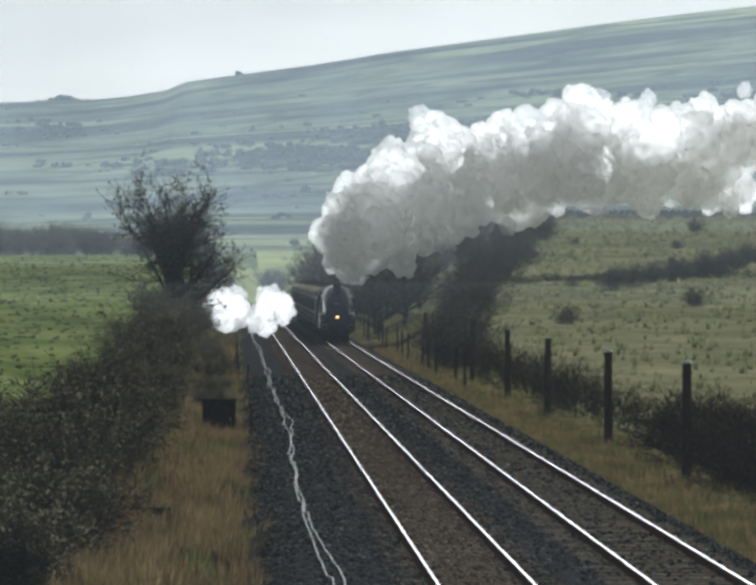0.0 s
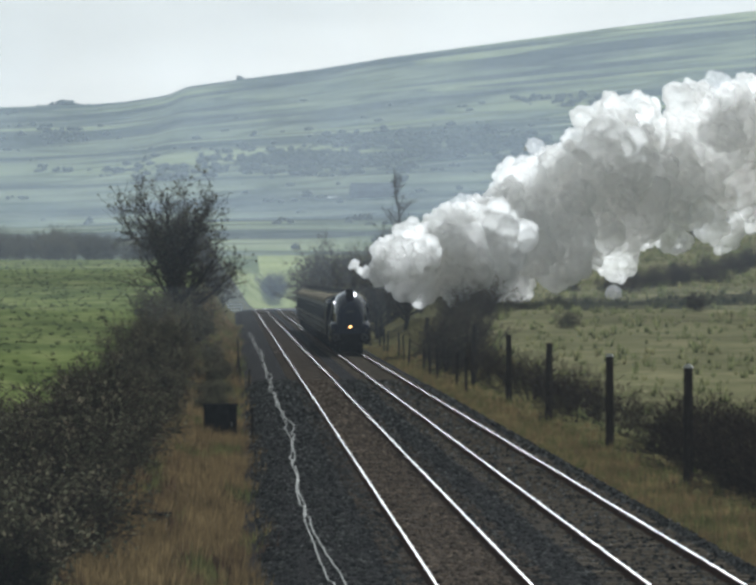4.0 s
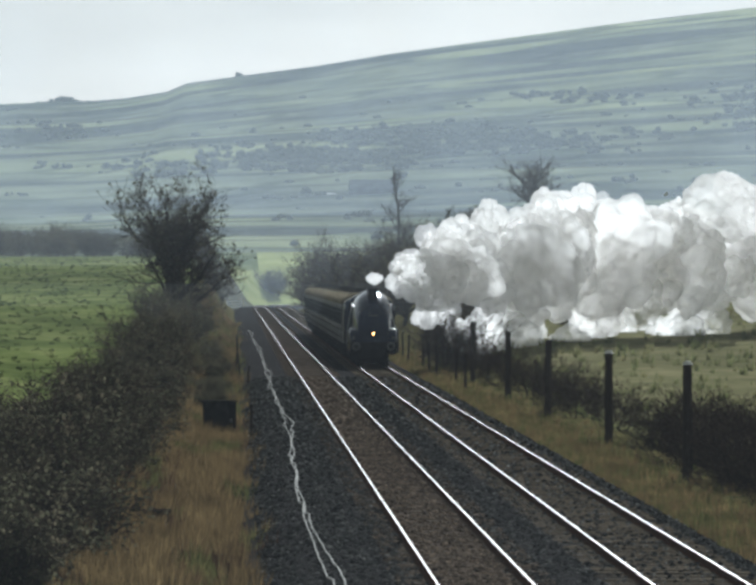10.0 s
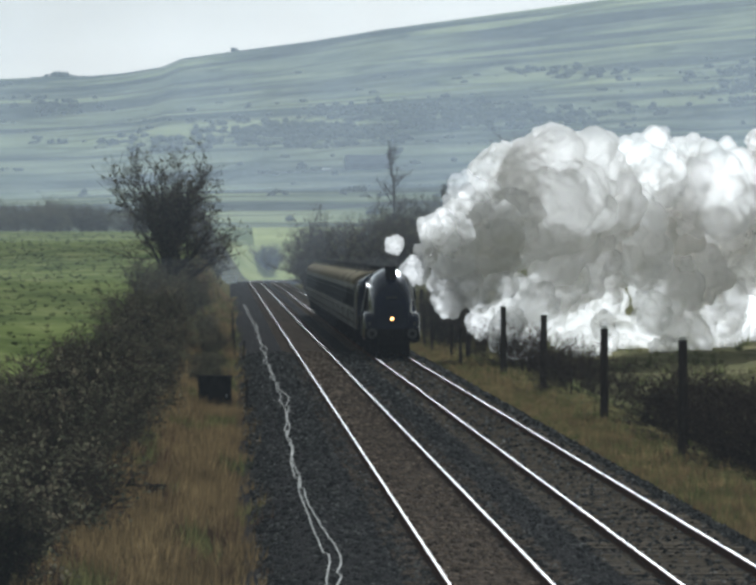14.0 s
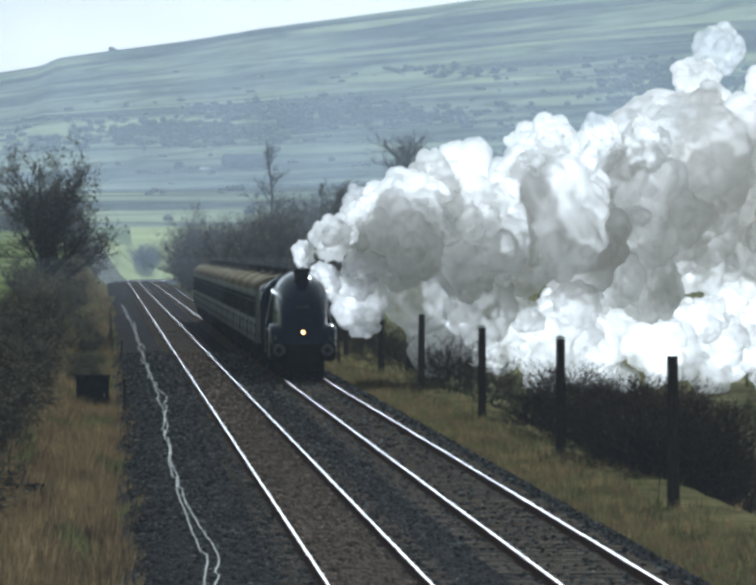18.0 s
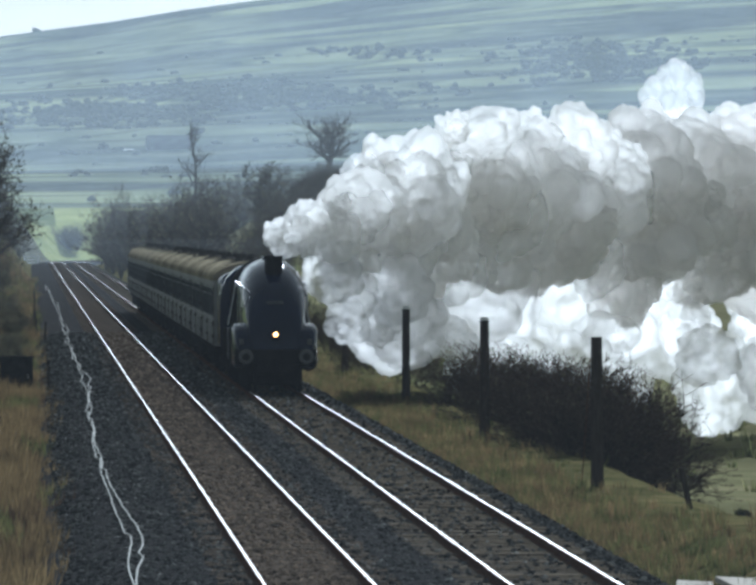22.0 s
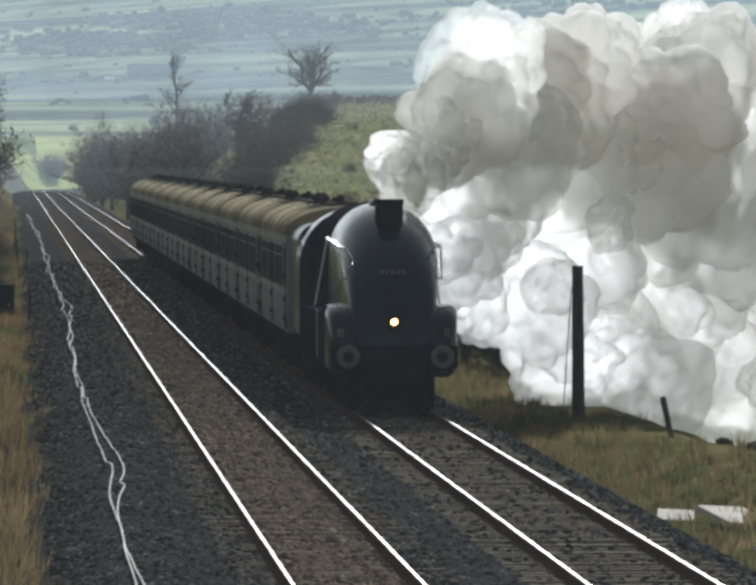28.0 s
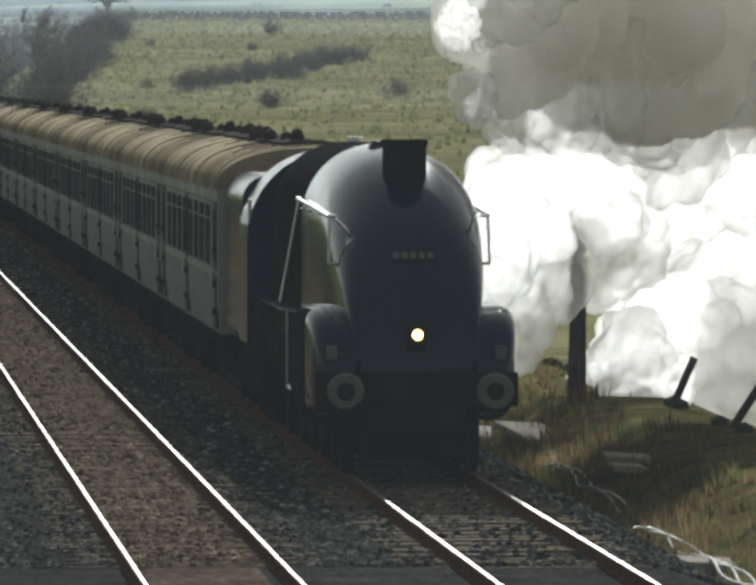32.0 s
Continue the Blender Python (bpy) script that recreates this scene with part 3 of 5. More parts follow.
def coach():
    ob = thing("passenger_coach", pose(TRACK_R, 640, 0), "cream and stone-brown passenger coach with a pale sooty roof", "coach", "coaches of the train")
    L = 19.9

    def side(s, h0, h1, y0, y1, out, name, mat, label=""):
        bm = box(bmesh.new(), (s * (1.38 + out), (y0 + y1) / 2, (h0 + h1) / 2), (0.03, y1 - y0, h1 - h0), 0)
        return part(name, bm, mat, ob, label)

    bm = bmesh.new()
    prof = [(-1.33, 1.08), (-1.38, 1.5), (-1.38, 3.2), (1.38, 3.2), (1.38, 1.5), (1.33, 1.08)]
    loft(bm, [[(x, y, z) for x, z in prof] for y in (0.0, L)])
    part("body", bm, M_LOWER, ob)
    n = 16
    ring = lambda y, k: [(1.42 * math.cos(a), y, 3.19 + k * max(0.0, math.sin(a)) ** 0.85) for a in [math.pi * i / n for i in range(n + 1)]]
    part("roof", loft(bmesh.new(), [ring(0, 0.6), ring(0.25, 0.66), ring(L - 0.25, 0.66), ring(L, 0.6)]), M_ROOF, ob, smooth=True).data.set_sharp_from_angle(angle=radians(35))
    for y in (0.5, 6.7, 13.2, 19.4):
        bm = loft(bmesh.new(), [[(px * 1.004, py, 3.19 + (pz - 3.19) * 1.012 + 0.004) for px, py, pz in ring(yy, 0.66)] for yy in (y - 0.03, y + 0.03)])
        part("roof_strap", bm, M_SOOT, ob)
    rr = random.Random(17)
    for i in range(10):
        y = 1.2 + i * 1.9 + rr.uniform(-0.5, 0.5)
        off, h = -0.3 + rr.uniform(-0.12, 0.2), rr.uniform(3.92, 3.99)
        bm = rod(bmesh.new(), (off, y, 3.8), (off, y, h - 0.02), 0.13, 0.1, 10)
        rod(bm, (off, y - rr.uniform(0.1, 0.32), h), (off, y + rr.uniform(0.1, 0.4), h), 0.08, 0.08, 8)
        part("roof_ventilator", bm, M_SOOT, ob, "sooty torpedo roof ventilator")
    for s in (-1, 1):
        side(s, 3.02, 3.19, 0.05, L - 0.05, 0.004, "cantrail", M_CREAM)
        side(s, 1.92, 2.02, 0.05, L - 0.05, 0.003, "waist_band", M_CREAM)
        for i in range(8):
            y0 = 2.3 + i * 1.95
            wf = side(s, 2.06, 2.98, y0 - 0.05, y0 + 1.4, 0.002, "window_frame", M_CREAM)
            bm = box(bmesh.new(), (s * 1.392, y0 + 0.675, 2.39), (0.03, 1.35, 0.66), 0)
            part("pane", bm, M_GLASS, wf)
            bm = box(bmesh.new(), (s * 1.392, y0 + 0.675, 2.84), (0.03, 1.3, 0.18), 0)
            part("toplight", bm, M_GLASS, wf)
        for y0 in (0.45, 9.9, 18.65):
            d = side(s, 1.15, 3.0, y0, y0 + 0.75, 0.006, "door", M_DOOR)
            bm = box(bmesh.new(), (s * 1.403, y0 + 0.375, 2.5), (0.02, 0.5, 0.75), 0)
            part("door_window", bm, M_GLASS, d)
            for z in (1.4, 1.8, 2.3):
                bm = box(bmesh.new(), (s * 1.42, y0 + 0.03, z), (0.06, 0.05, 0.09), 0.01)
                part("hinge", bm, M_BLACK, d)
            bm = rod(bmesh.new(), (s * 1.43, y0 + 0.68, 1.75), (s * 1.43, y0 + 0.68, 1.98), 0.02, 0.02, 6)
            part("door_handle", bm, M_STEEL, d)
        bm = box(bmesh.new(), (s * 1.2, L / 2, 0.98), (0.14, L - 0.4, 0.2), 0.02)
        part("solebar", bm, M_BLACK, ob)
        bm = box(bmesh.new(), (s * 0.95, 9.8, 0.65), (0.6, 2.2, 0.5), 0.04)
        part("battery_box", bm, M_BLACK, ob)
        for e in (-1, 1):
            y = 0 if e < 0 else L
            bm = rod(bmesh.new(), (s * 0.87, y + e * 0.02, 1.05), (s * 0.87, y + e * 0.19, 1.05), 0.17, 0.2, 14)
            part("buffer", bm, M_BLACK, ob)
    # one solid black block stands in for shaded gear under the coach
    part("underframe", box(bmesh.new(), (0, L / 2, 0.68), (2.0, L + 0.3, 0.66), 0.05), M_BLACK, ob, "underframe filled in as one black block, with its shade")
    bm = loft(bmesh.new(), [[(-0.42, y, 3.86), (0.42, y, 3.86), (0.36, y, 3.872), (0.16, y, 3.9), (-0.2, y, 3.9), (-0.36, y, 3.872)] for y in (0.3, L - 0.3)])
    part("roof_ridge", bm, M_SOOT, ob, "soot-blackened ridge of the roof")
    rr = random.Random(3)
    for i in range(9):             # soot runs down the roof
        y, w = rr.uniform(0.8, L - 0.8), rr.uniform(0.2, 0.9)
        reach = rr.uniform(0.62, 1.1)
        prof = [(px, pz) for px, py, pz in ring(0, 0.66) if -reach < px < -0.1]
        bm = loft(bmesh.new(), [[(px * 1.003, y + w * (0.5 if j else -0.5) * (1.1 + px / 1.3), 3.19 + (pz - 3.19) * 1.01 + 0.004 + dz) for px, pz in prof for dz in (0,)] + [(px, y + w * (0.5 if j else -0.5) * (1.1 + px / 1.3), pz - 0.01) for px, pz in prof[::-1]] for j in (0, 1)])
        part("soot_streak", bm, M_SOOT, ob)
    for e in (-1, 1):
        y = 0 if e < 0 else L
        bm = box(bmesh.new(), (0, y + e * 0.1, 2.35), (1.05, 0.19, 2.2), 0.05)
        part("gangway", bm, M_BLACK, ob, "black concertina gangway")
        bm = box(bmesh.new(), (0, y - e * 3.2, 0.6), (2.1, 3.2, 0.35), 0.06)
        bogie = part("bogie", bm, M_BLACK, ob)
        for dy in (-1.3, 1.3):
            for sx in (-0.75, 0.75):
                w = part("wheel", wheel_mesh(0.457), M_BLACK, bogie)
                w.location = (sx, y - e * 3.2 + dy, 0.457)
    return ob


first = coach()
COACHES = 12
for i in range(COACHES):
    c = first if i == 0 else copy_thing(first, pose(TRACK_R, 640, 0))
    DRIVE.append((c, 21.6 + 20.3 * i))

# ---------------------------------------------------------------- lineside posts
for y in (130, 178.6, 223, 269.6, 322, 368, 422, 477, 525):
    ob = thing("telegraph_post", pose(11.55 if y == 130 else 11.7, y, -0.6, 0, 0.8 * math.sin(y), y), "short weathered wooden telegraph post stump beside the line", "post", "lineside posts")
    bm = bmesh.new()
    rod(bm, (0, 0, -0.3), (0, 0, 3.12 + 0.12 * math.sin(y * 3)), 0.14, 0.115, 14)
    part("shaft", bm, M_POST, ob)
    if y in (269.6, 223):
        bm = rod(bmesh.new(), (0, 0, 3.1 + 0.12 * math.sin(y * 3)), (0, 0, 3.19 + 0.12 * math.sin(y * 3)), 0.15, 0.06, 14)
        part("cap", bm, M_WHITE, ob, "pale weathered metal cap")
    if y < 200:
        bm = rod(bmesh.new(), (0.13, 0, 2.8), (0.32, -0.1, 0.1), 0.012, 0.012, 6)
        part("stay_wire", bm, M_RUST, ob)


# ---------------------------------------------------------------- plants
def prisms(segs, sides=3):
    """Verts and faces of tapered rods (a, b, ra, rb)."""
    verts, faces = [], []
    ring = [(math.cos(2 * math.pi * i / sides), math.sin(2 * math.pi * i / sides)) for i in range(sides)]
    for a, b, ra, rb in segs:
        d = b - a
        u = d.orthogonal().normalized()
        w = d.cross(u).normalized()
        k = len(verts)
        verts += [a + (u * c + w * s) * ra for c, s in ring] + [b + (u * c + w * s) * rb for c, s in ring]
        faces += [(k + i, k + (i + 1) % sides, k + sides + (i + 1) % sides, k + sides + i) for i in range(sides)]
    return verts, faces


def branch(rnd, a, d, length, r, depth, thick, thin, droop=0.1, spread=0.7, kids=4, wob=0.25, steps=4):
    """A limb of several bent pieces that carries smaller ones."""
    p, q = a.copy(), d.normalized()
    for i in range(steps):
        n = (q + Vector((rnd.gauss(0, wob), rnd.gauss(0, wob), rnd.gauss(0, wob * 0.7) + droop))).normalized()
        e = p + n * (length / steps)
        r2 = r * (1 - 0.7 * (i + 1) / steps)
        (thick if depth >= 2 else thin).append((p, e, r * (1 - 0.7 * i / steps), max(0.012, r2)))
        if depth > 0:
            for _ in range(kids if i else max(1, kids // 2)):
                if rnd.random() < 0.62:
                    side = Vector((rnd.gauss(0, 1), rnd.gauss(0, 1), rnd.gauss(0.15, 0.7))).normalized()
                    branch(rnd, p.lerp(e, rnd.random()), (n + side * spread * 1.5).normalized(), length * rnd.uniform(0.38, 0.62), r2 * 0.6 + 0.004, depth - 1, thick, thin, droop, spread, kids, wob, max(2, steps - 1))
        p, q = e, n


def leaf_bits(rnd, thin, n, size):
    verts, faces = [], []
    for _ in range(n):
        a, b, _, _ = thin[rnd.randrange(len(thin))]
        c = a.lerp(b, rnd.random()) + Vector((rnd.gauss(0, size), rnd.gauss(0, size), rnd.gauss(0, size)))
        u = Vector((rnd.gauss(0, 1), rnd.gauss(0, 1), rnd.gauss(0, 1))).normalized() * size * rnd.uniform(0.5, 1.2)
        w = u.orthogonal().normalized() * size * rnd.uniform(0.4, 0.8)
        k = len(verts)
        verts += [c - u, c + w, c + u, c - w]
        faces.append((k, k + 1, k + 2, k + 3))
    return verts, faces


def tree(name, seed, height, spread, label, category="tree", trunk=0.25, clear=0.3, limbs=9, depth=3, leaves=0, leaf=0.1, lean=(0, 0), narrow=False, bark=None, kids=4, rad=0.16, group=""):
    rnd = random.Random(seed)
    ob = thing(name, Matrix(), label, category, group)
    thick, thin = [], []
    p = Vector((0, 0, -0.3))
    q = Vector((lean[0], lean[1], 1)).normalized()
    stem, n = [], 7
    h = height * (0.9 if narrow else 0.62)
    for i in range(n):
        e = p + (q + Vector((rnd.gauss(0, 0.06), rnd.gauss(0, 0.06), 0))) * (h / n)
        stem.append((p, e, trunk * (1 - 0.75 * i / n), trunk * (1 - 0.75 * (i + 1) / n)))
        p = e
    for i in range(limbs):
        f = clear + (1 - clear) * (i + rnd.random()) / limbs
        s = stem[min(n - 1, int(f * n))]
        ang = i * 2.4 + rnd.uniform(-0.5, 0.5)
        up = 0.9 if not narrow else 1.6
        d = Vector((math.cos(ang), math.sin(ang), up * rnd.uniform(0.5, 1.1)))
        ln = spread * (1.0 if not narrow else 1.15 - f) * rnd.uniform(0.75, 1.1)
        branch(rnd, s[0].lerp(s[1], rnd.random()), d, ln, trunk * rad / 0.25 * (1.2 - 0.6 * f), depth - 1, thick, thin, 0.12, 0.7, kids)
    raw("trunk", *prisms(stem, 8), bark or M_BARK, ob)
    if thick:
        raw("branchwork", *prisms(thick, 4), bark or M_BARK, ob)
    raw("twigwork", *prisms(thin, 3), M_TWIG, ob)
    if leaves:
        raw("foliage", *leaf_bits(rnd, thin, leaves, leaf), M_LEAF, ob)
    return ob


def bush(name, seed, height, width, label, stems=16, leaves=1500, leaf=0.07, depth=2, group="", r=0.02, kids=4, leaf_mat=None):
    rnd = random.Random(seed)
    ob = thing(name, Matrix(), label, "bush", group)
    thick, thin = [], []
    for i in range(stems):
        ang = rnd.uniform(0, 6.28)
        rr = math.sqrt(rnd.random()) * width * 0.32
        a = Vector((rr * math.cos(ang), rr * math.sin(ang), -0.15))
        d = Vector((math.cos(ang) * 0.6 * rr / width * 2, math.sin(ang) * 0.6 * rr / width * 2, 1.0)) + Vector((rnd.gauss(0, 0.3), rnd.gauss(0, 0.3), 0))
        branch(rnd, a, d, height * rnd.uniform(0.7, 1.1), r, depth, thick, thin, -0.02, 0.6, kids, 0.2)
    if thick:
        raw("stemwork", *prisms(thick, 4), M_BARK, ob)
    raw("twigwork", *prisms(thin, 3), M_TWIG, ob)
    if leaves:
        raw("foliage", *leaf_bits(rnd, thin, leaves, leaf), leaf_mat or M_LEAF, ob)
    return ob


def stand(ob, x, y, turn=0.0, size=1.0, sink=0.05):
    ob.matrix_basis = pose(x, y, ground_z(x, y) - sink, 0, 0, turn)
    ob.scale = (size, size, size)
    return ob


def again(ob, x, y, turn, size=1.0, sink=0.05):
    c = copy_thing(ob, pose(x, y, ground_z(x, y) - sink, 0, 0, turn))
    c.scale = (size, size, size)
    return c


# left bank: one leafy-topped thorn, scrub and brambles
stand(tree("hawthorn_tree", 5, 7.6, 4.3, "dark autumn hawthorn with a few leaves on its upper twigs", trunk=0.22, clear=0.14, limbs=26, leaves=2400, leaf=0.13, lean=(-0.1, 0), kids=5), -3.2, 500)
BR = bush("bramble_thicket", 11, 2.6, 3.4, "dense dark bramble thicket on the bank", 26, 5200, 0.075, group="brambles on the bank")
BR2 = bush("bramble_thicket", 12, 2.0, 3.0, "dense dark bramble thicket on the bank", 24, 4600, 0.07, group="brambles on the bank")
stand(BR, -3.4, 245, 20, 0.72)
stand(BR2, -4.1, 170, 80, 0.72)


def bank_edge(y):
    """Where the brambles end and the dead grass of the bank begins."""
    return float(np.interp(y, (120, 140, 200, 235, 262, 300, 350, 450), (-2.5, -2.4, -2.3, -2.0, -1.7, -1.6, -1.4, -1.1)))


rnd = random.Random(21)
for i in range(48):
    y = 118 + i * 4.6
    again(rnd.choice((BR, BR2)), bank_edge(y) - 0.9 - 0.25 * (i % 2) - (i % 3) * rnd.uniform(0.5, 1.6), y, rnd.uniform(0, 360), rnd.uniform(0.46, 0.74) * (1.0 if y < 215 else 0.72))
HB = bush("hedge_bush", 13, 3.4, 4.0, "green-brown hedge bush on the cutting edge", 26, 5000, 0.1, group="hedge bushes")
stand(HB, -3.6, 352, 0, 0.6)
for x, y, k in ((-4.6, 340, 0.8), (-2.6, 365, 0.75), (-3.0, 385, 0.9), (-3.4, 410, 0.9), (-2.6, 430, 0.8), (-3.2, 455, 0.9), (-2.4, 470, 0.8), (-4.0, 480, 1.0), (-2.2, 520, 0.8), (-3.0, 545, 0.9)):
    again(HB, x, y, rnd.uniform(0, 360), k * 0.55)
for i in range(12):
    again(HB, -0.5 - rnd.uniform(0.1, 1.0), 318 + 14 * i, rnd.uniform(0, 360), rnd.uniform(0.16, 0.3))
# hedge at the far side of the left field
for i in range(22):
    again(HB, -34 + i * 1.5 + rnd.uniform(-0.5, 0.5), 935 + rnd.uniform(-15, 15), rnd.uniform(0, 360), rnd.uniform(0.55, 0.85))

# the wood on the right and its outliers
WT = tree("bare_ash_tree", 31, 9.5, 3.4, "bare autumn tree in the lineside wood", trunk=0.2, clear=0.12, limbs=16, kids=4, leaves=500, leaf=0.14, group="lineside wood")
stand(WT, 15, 800, 0)
WT2 = tree("bare_ash_tree", 32, 8.0, 3.2, "bare autumn tree in the lineside wood", trunk=0.17, clear=0.1, limbs=15, kids=4, leaves=400, leaf=0.14, group="lineside wood")
stand(WT2, 18, 850, 0)
def crown_top(ob):
    return max(v.co.z for c in ob.children for v in c.data.vertices)


TOPS = {WT.name: crown_top(WT), WT2.name: crown_top(WT2)}
for ob in (WT, WT2):
    k = (10.6 - ob.matrix_basis.translation.z) / TOPS[ob.name]
    ob.scale = (k, k, k)
for i in range(64):
    y = 690 + i * 7.5 + rnd.uniform(-5, 5)
    lo, hi = 9.8, min(hedge_x(y) - 2.0, 26)
    x = rnd.uniform(lo, hi)
    w = rnd.choice((WT, WT2))
    k = min(rnd.uniform(0.85, 1.25), (10.9 + rnd.uniform(-3.0, 0.6) - ground_z(x, y)) / TOPS[w.name])
    if k > 0.3:
        again(w, x, y, rnd.uniform(0, 360), k)
for i in range(16):
    y = 760 + i * 30
    again(WT2, -1.2 - rnd.uniform(0, 4), y, rnd.uniform(0, 360), rnd.uniform(0.4, 0.62))
POP = tree("poplar_tree", 33, 11.0, 2.6, "slender bare poplar rising over the wood", trunk=0.16, clear=0.15, limbs=22, narrow=True, kids=3)
stand(POP, 16.5, 850, 0, (15.4 - ground_z(16.5, 850)) / crown_top(POP))
OAK = tree("bare_oak_tree", 34, 8.4, 4.6, "spreading bare oak at the top of the pasture", trunk=0.36, clear=0.5, limbs=14, kids=4, rad=0.2)
stand(OAK, 31.1, 903, 40, 8.4 / crown_top(OAK))
OAK.scale = (OAK.scale.x * 1.2, OAK.scale.y * 1.2, OAK.scale.z)
SCR = bush("thorn_scrub", 35, 2.4, 3.2, "bare dark thorn scrub on the cutting side", 20, 900, 0.08, group="thorn scrub")
stand(SCR, 12.5, 470, 0)
for i in range(46):
    y = 474 + i * 9.2
    again(SCR, hedge_x(y) - rnd.uniform(0, 3.5) * (1 if y > 520 else 0.4), y, rnd.uniform(0, 360), rnd.uniform(0.5, 0.9))
TW = bush("bare_thorn_bush", 36, 2.2, 2.8, "bare twiggy thorn bush behind the posts", 16, 120, 0.05, depth=3, group="thorn bushes", kids=3)
stand(TW, 13.9, 206, 0, 0.85)
for x, y, k in ((13.2, 204, 1.0), (12.9, 214, 0.95), (13.6, 226, 1.05), (12.8, 236, 0.8), (13.0, 262, 0.7), (13.2, 300, 0.8), (12.9, 318, 0.85), (13.3, 338, 0.95), (12.9, 352, 0.9), (13.0, 372, 0.9), (13.2, 395, 0.9), (12.8, 415, 0.9), (12.6, 440, 0.9), (14.6, 208, 1.0), (14.4, 216, 1.0)):
    again(TW, x, y, rnd.uniform(0, 360), k * 0.8)
for i in range(26):
    again(SCR, 26 + i * 0.75 + rnd.uniform(-0.6, 0.6), 598 + i * 4.2 + rnd.uniform(-6, 6), rnd.uniform(0, 360), rnd.uniform(0.32, 0.55))
for x, y in ((20, 520), (24, 610), (30, 560), (36, 640), (33, 470), (40, 585), (24, 700), (30, 760), (44, 820), (38, 740), (27, 840)):
    again(SCR, x, y, rnd.uniform(0, 360), rnd.uniform(0.25, 0.5))
for i in range(17):      # the dark hollow behind the posts
    y = 203 + 3.9 * i
    again(TW, rnd.uniform(13.0, 15.6), y, rnd.uniform(0, 360), rnd.uniform(0.6, 0.95))
    if y > 231:
        again(BR2, 13.9 + (i % 3) * 1.3, y + 1.5, rnd.uniform(0, 360), rnd.uniform(0.5, 0.78))
for i in range(7):
    again(TW, rnd.uniform(12.7, 15.2), 202 + 32 * rnd.random(), rnd.uniform(0, 360), rnd.uniform(0.45, 0.75))
stand(bush("round_bush", 37, 3.2, 4.4, "round dark bush by the end of the line", 24, 2500, 0.15), 6.2, 1372, 0)


def tufts(name, places, blades, h, material, label, seed, width=0.012):
    rnd = random.Random(seed)
    verts, faces = [], []
    for x, y, k in places:
        z = ground_z(x, y)
        for _ in range(blades):
            a = rnd.uniform(0, 6.28)
            r0, lean = rnd.uniform(0, 0.16) * k, rnd.uniform(0.05, 0.5)
            bx, by = x + r0 * math.cos(a), y + r0 * math.sin(a)
            hh = h * k * rnd.uniform(0.5, 1.2)
            w = width * k * rnd.uniform(0.8, 1.6)
            t = rnd.uniform(0, 6.28)
            i = len(verts)
            verts += [(bx - w * math.cos(t), by - w * math.sin(t), z - 0.03), (bx + w * math.cos(t), by + w * math.sin(t), z - 0.03), (bx + math.cos(a) * lean * hh, by + math.sin(a) * lean * hh, z + hh)]
            faces.append((i, i + 1, i + 2))
    return tagged(raw(name, verts, faces, material), label, "grass", kind="stuff")


rnd = random.Random(5)
left_bank = [(min(0.75, rnd.uniform(-2.9, 0.1) + max(0.0, rnd.gauss(0, 0.35))), rnd.uniform(92, 330), rnd.uniform(0.6, 1.3)) for _ in range(4200)] + [(min(0.85, rnd.uniform(-2.6, 0.1) + max(0.0, rnd.gauss(0, 0.4))), rnd.uniform(330, 900), rnd.uniform(0.8, 1.6)) for _ in range(3200)]
M_RUSSET = mixed("russet_bracken", [(0.022, 0.016, 0.011), (0.06, 0.038, 0.024), (0.12, 0.078, 0.045)], 0.5, 0.9, island=0.4, thin=0.3)


def patchy(x, y):
    """Russet bracken and weeds grow in patches among the grass."""
    return noise.noise((x * 0.8, y * 0.06, 4.0)) + 0.35 * noise.noise((x * 2.1, y * 0.3, 9.0)) + (0.25 if y > 300 else 0.0)


tufts("dry_grass", [p for p in left_bank if patchy(p[0], p[1]) < 0.12], 15, 0.42, M_DRY, "long tawny dead grass on the bank", 1)
tufts("bracken", [p for p in left_bank if 0.12 <= patchy(p[0], p[1]) < 0.32], 15, 0.36, M_RUSSET, "dead russet bracken in patches on the bank", 6)
tufts("bank_weeds", [p for p in left_bank if patchy(p[0], p[1]) >= 0.32], 14, 0.38, M_MIXGRASS, "dull green weeds in patches on the bank", 8)
right_verge = [(9.5 + abs(rnd.gauss(0, 1.0)), rnd.uniform(92, 330), rnd.uniform(0.5, 1.1)) for _ in range(4200)] + [(9.6 + abs(rnd.gauss(0, 0.9)), rnd.uniform(330, 640), rnd.uniform(0.7, 1.3)) for _ in range(2000)]
tufts("verge_grass", right_verge[::2], 12, 0.3, M_DRY, "tawny dead grass along the verge", 2)
tufts("green_verge_grass", right_verge[1::2], 14, 0.26, M_MIXGRASS, "dull green grass along the verge", 22)
M_RUSH = mixed("field_rush", [(0.08, 0.09, 0.035), (0.13, 0.14, 0.06), (0.19, 0.165, 0.08)], 0.5, 0.9, island=0.4, thin=0.5)
past = []
for _ in range(5200):
    y = 240 + 660 * rnd.random() ** 0.8
    x = max(hedge_x(y), 13.5) + 42 * rnd.random()
    past.append((x, y, rnd.uniform(0.5, 1.4)))
tufts("pasture_tussocks", past, 12, 0.4, M_RUSH, "rough tussocks of rushes and grass on the pasture", 3, 0.03)
lf = [(-5.5 - 24 * rnd.random(), 330 + 570 * rnd.random(), rnd.uniform(0.5, 1.1)) for _ in range(2600)]
tufts("meadow_grass", lf, 10, 0.13, M_FIELD, "short tufted green grass of the sloping meadow", 4, 0.04)


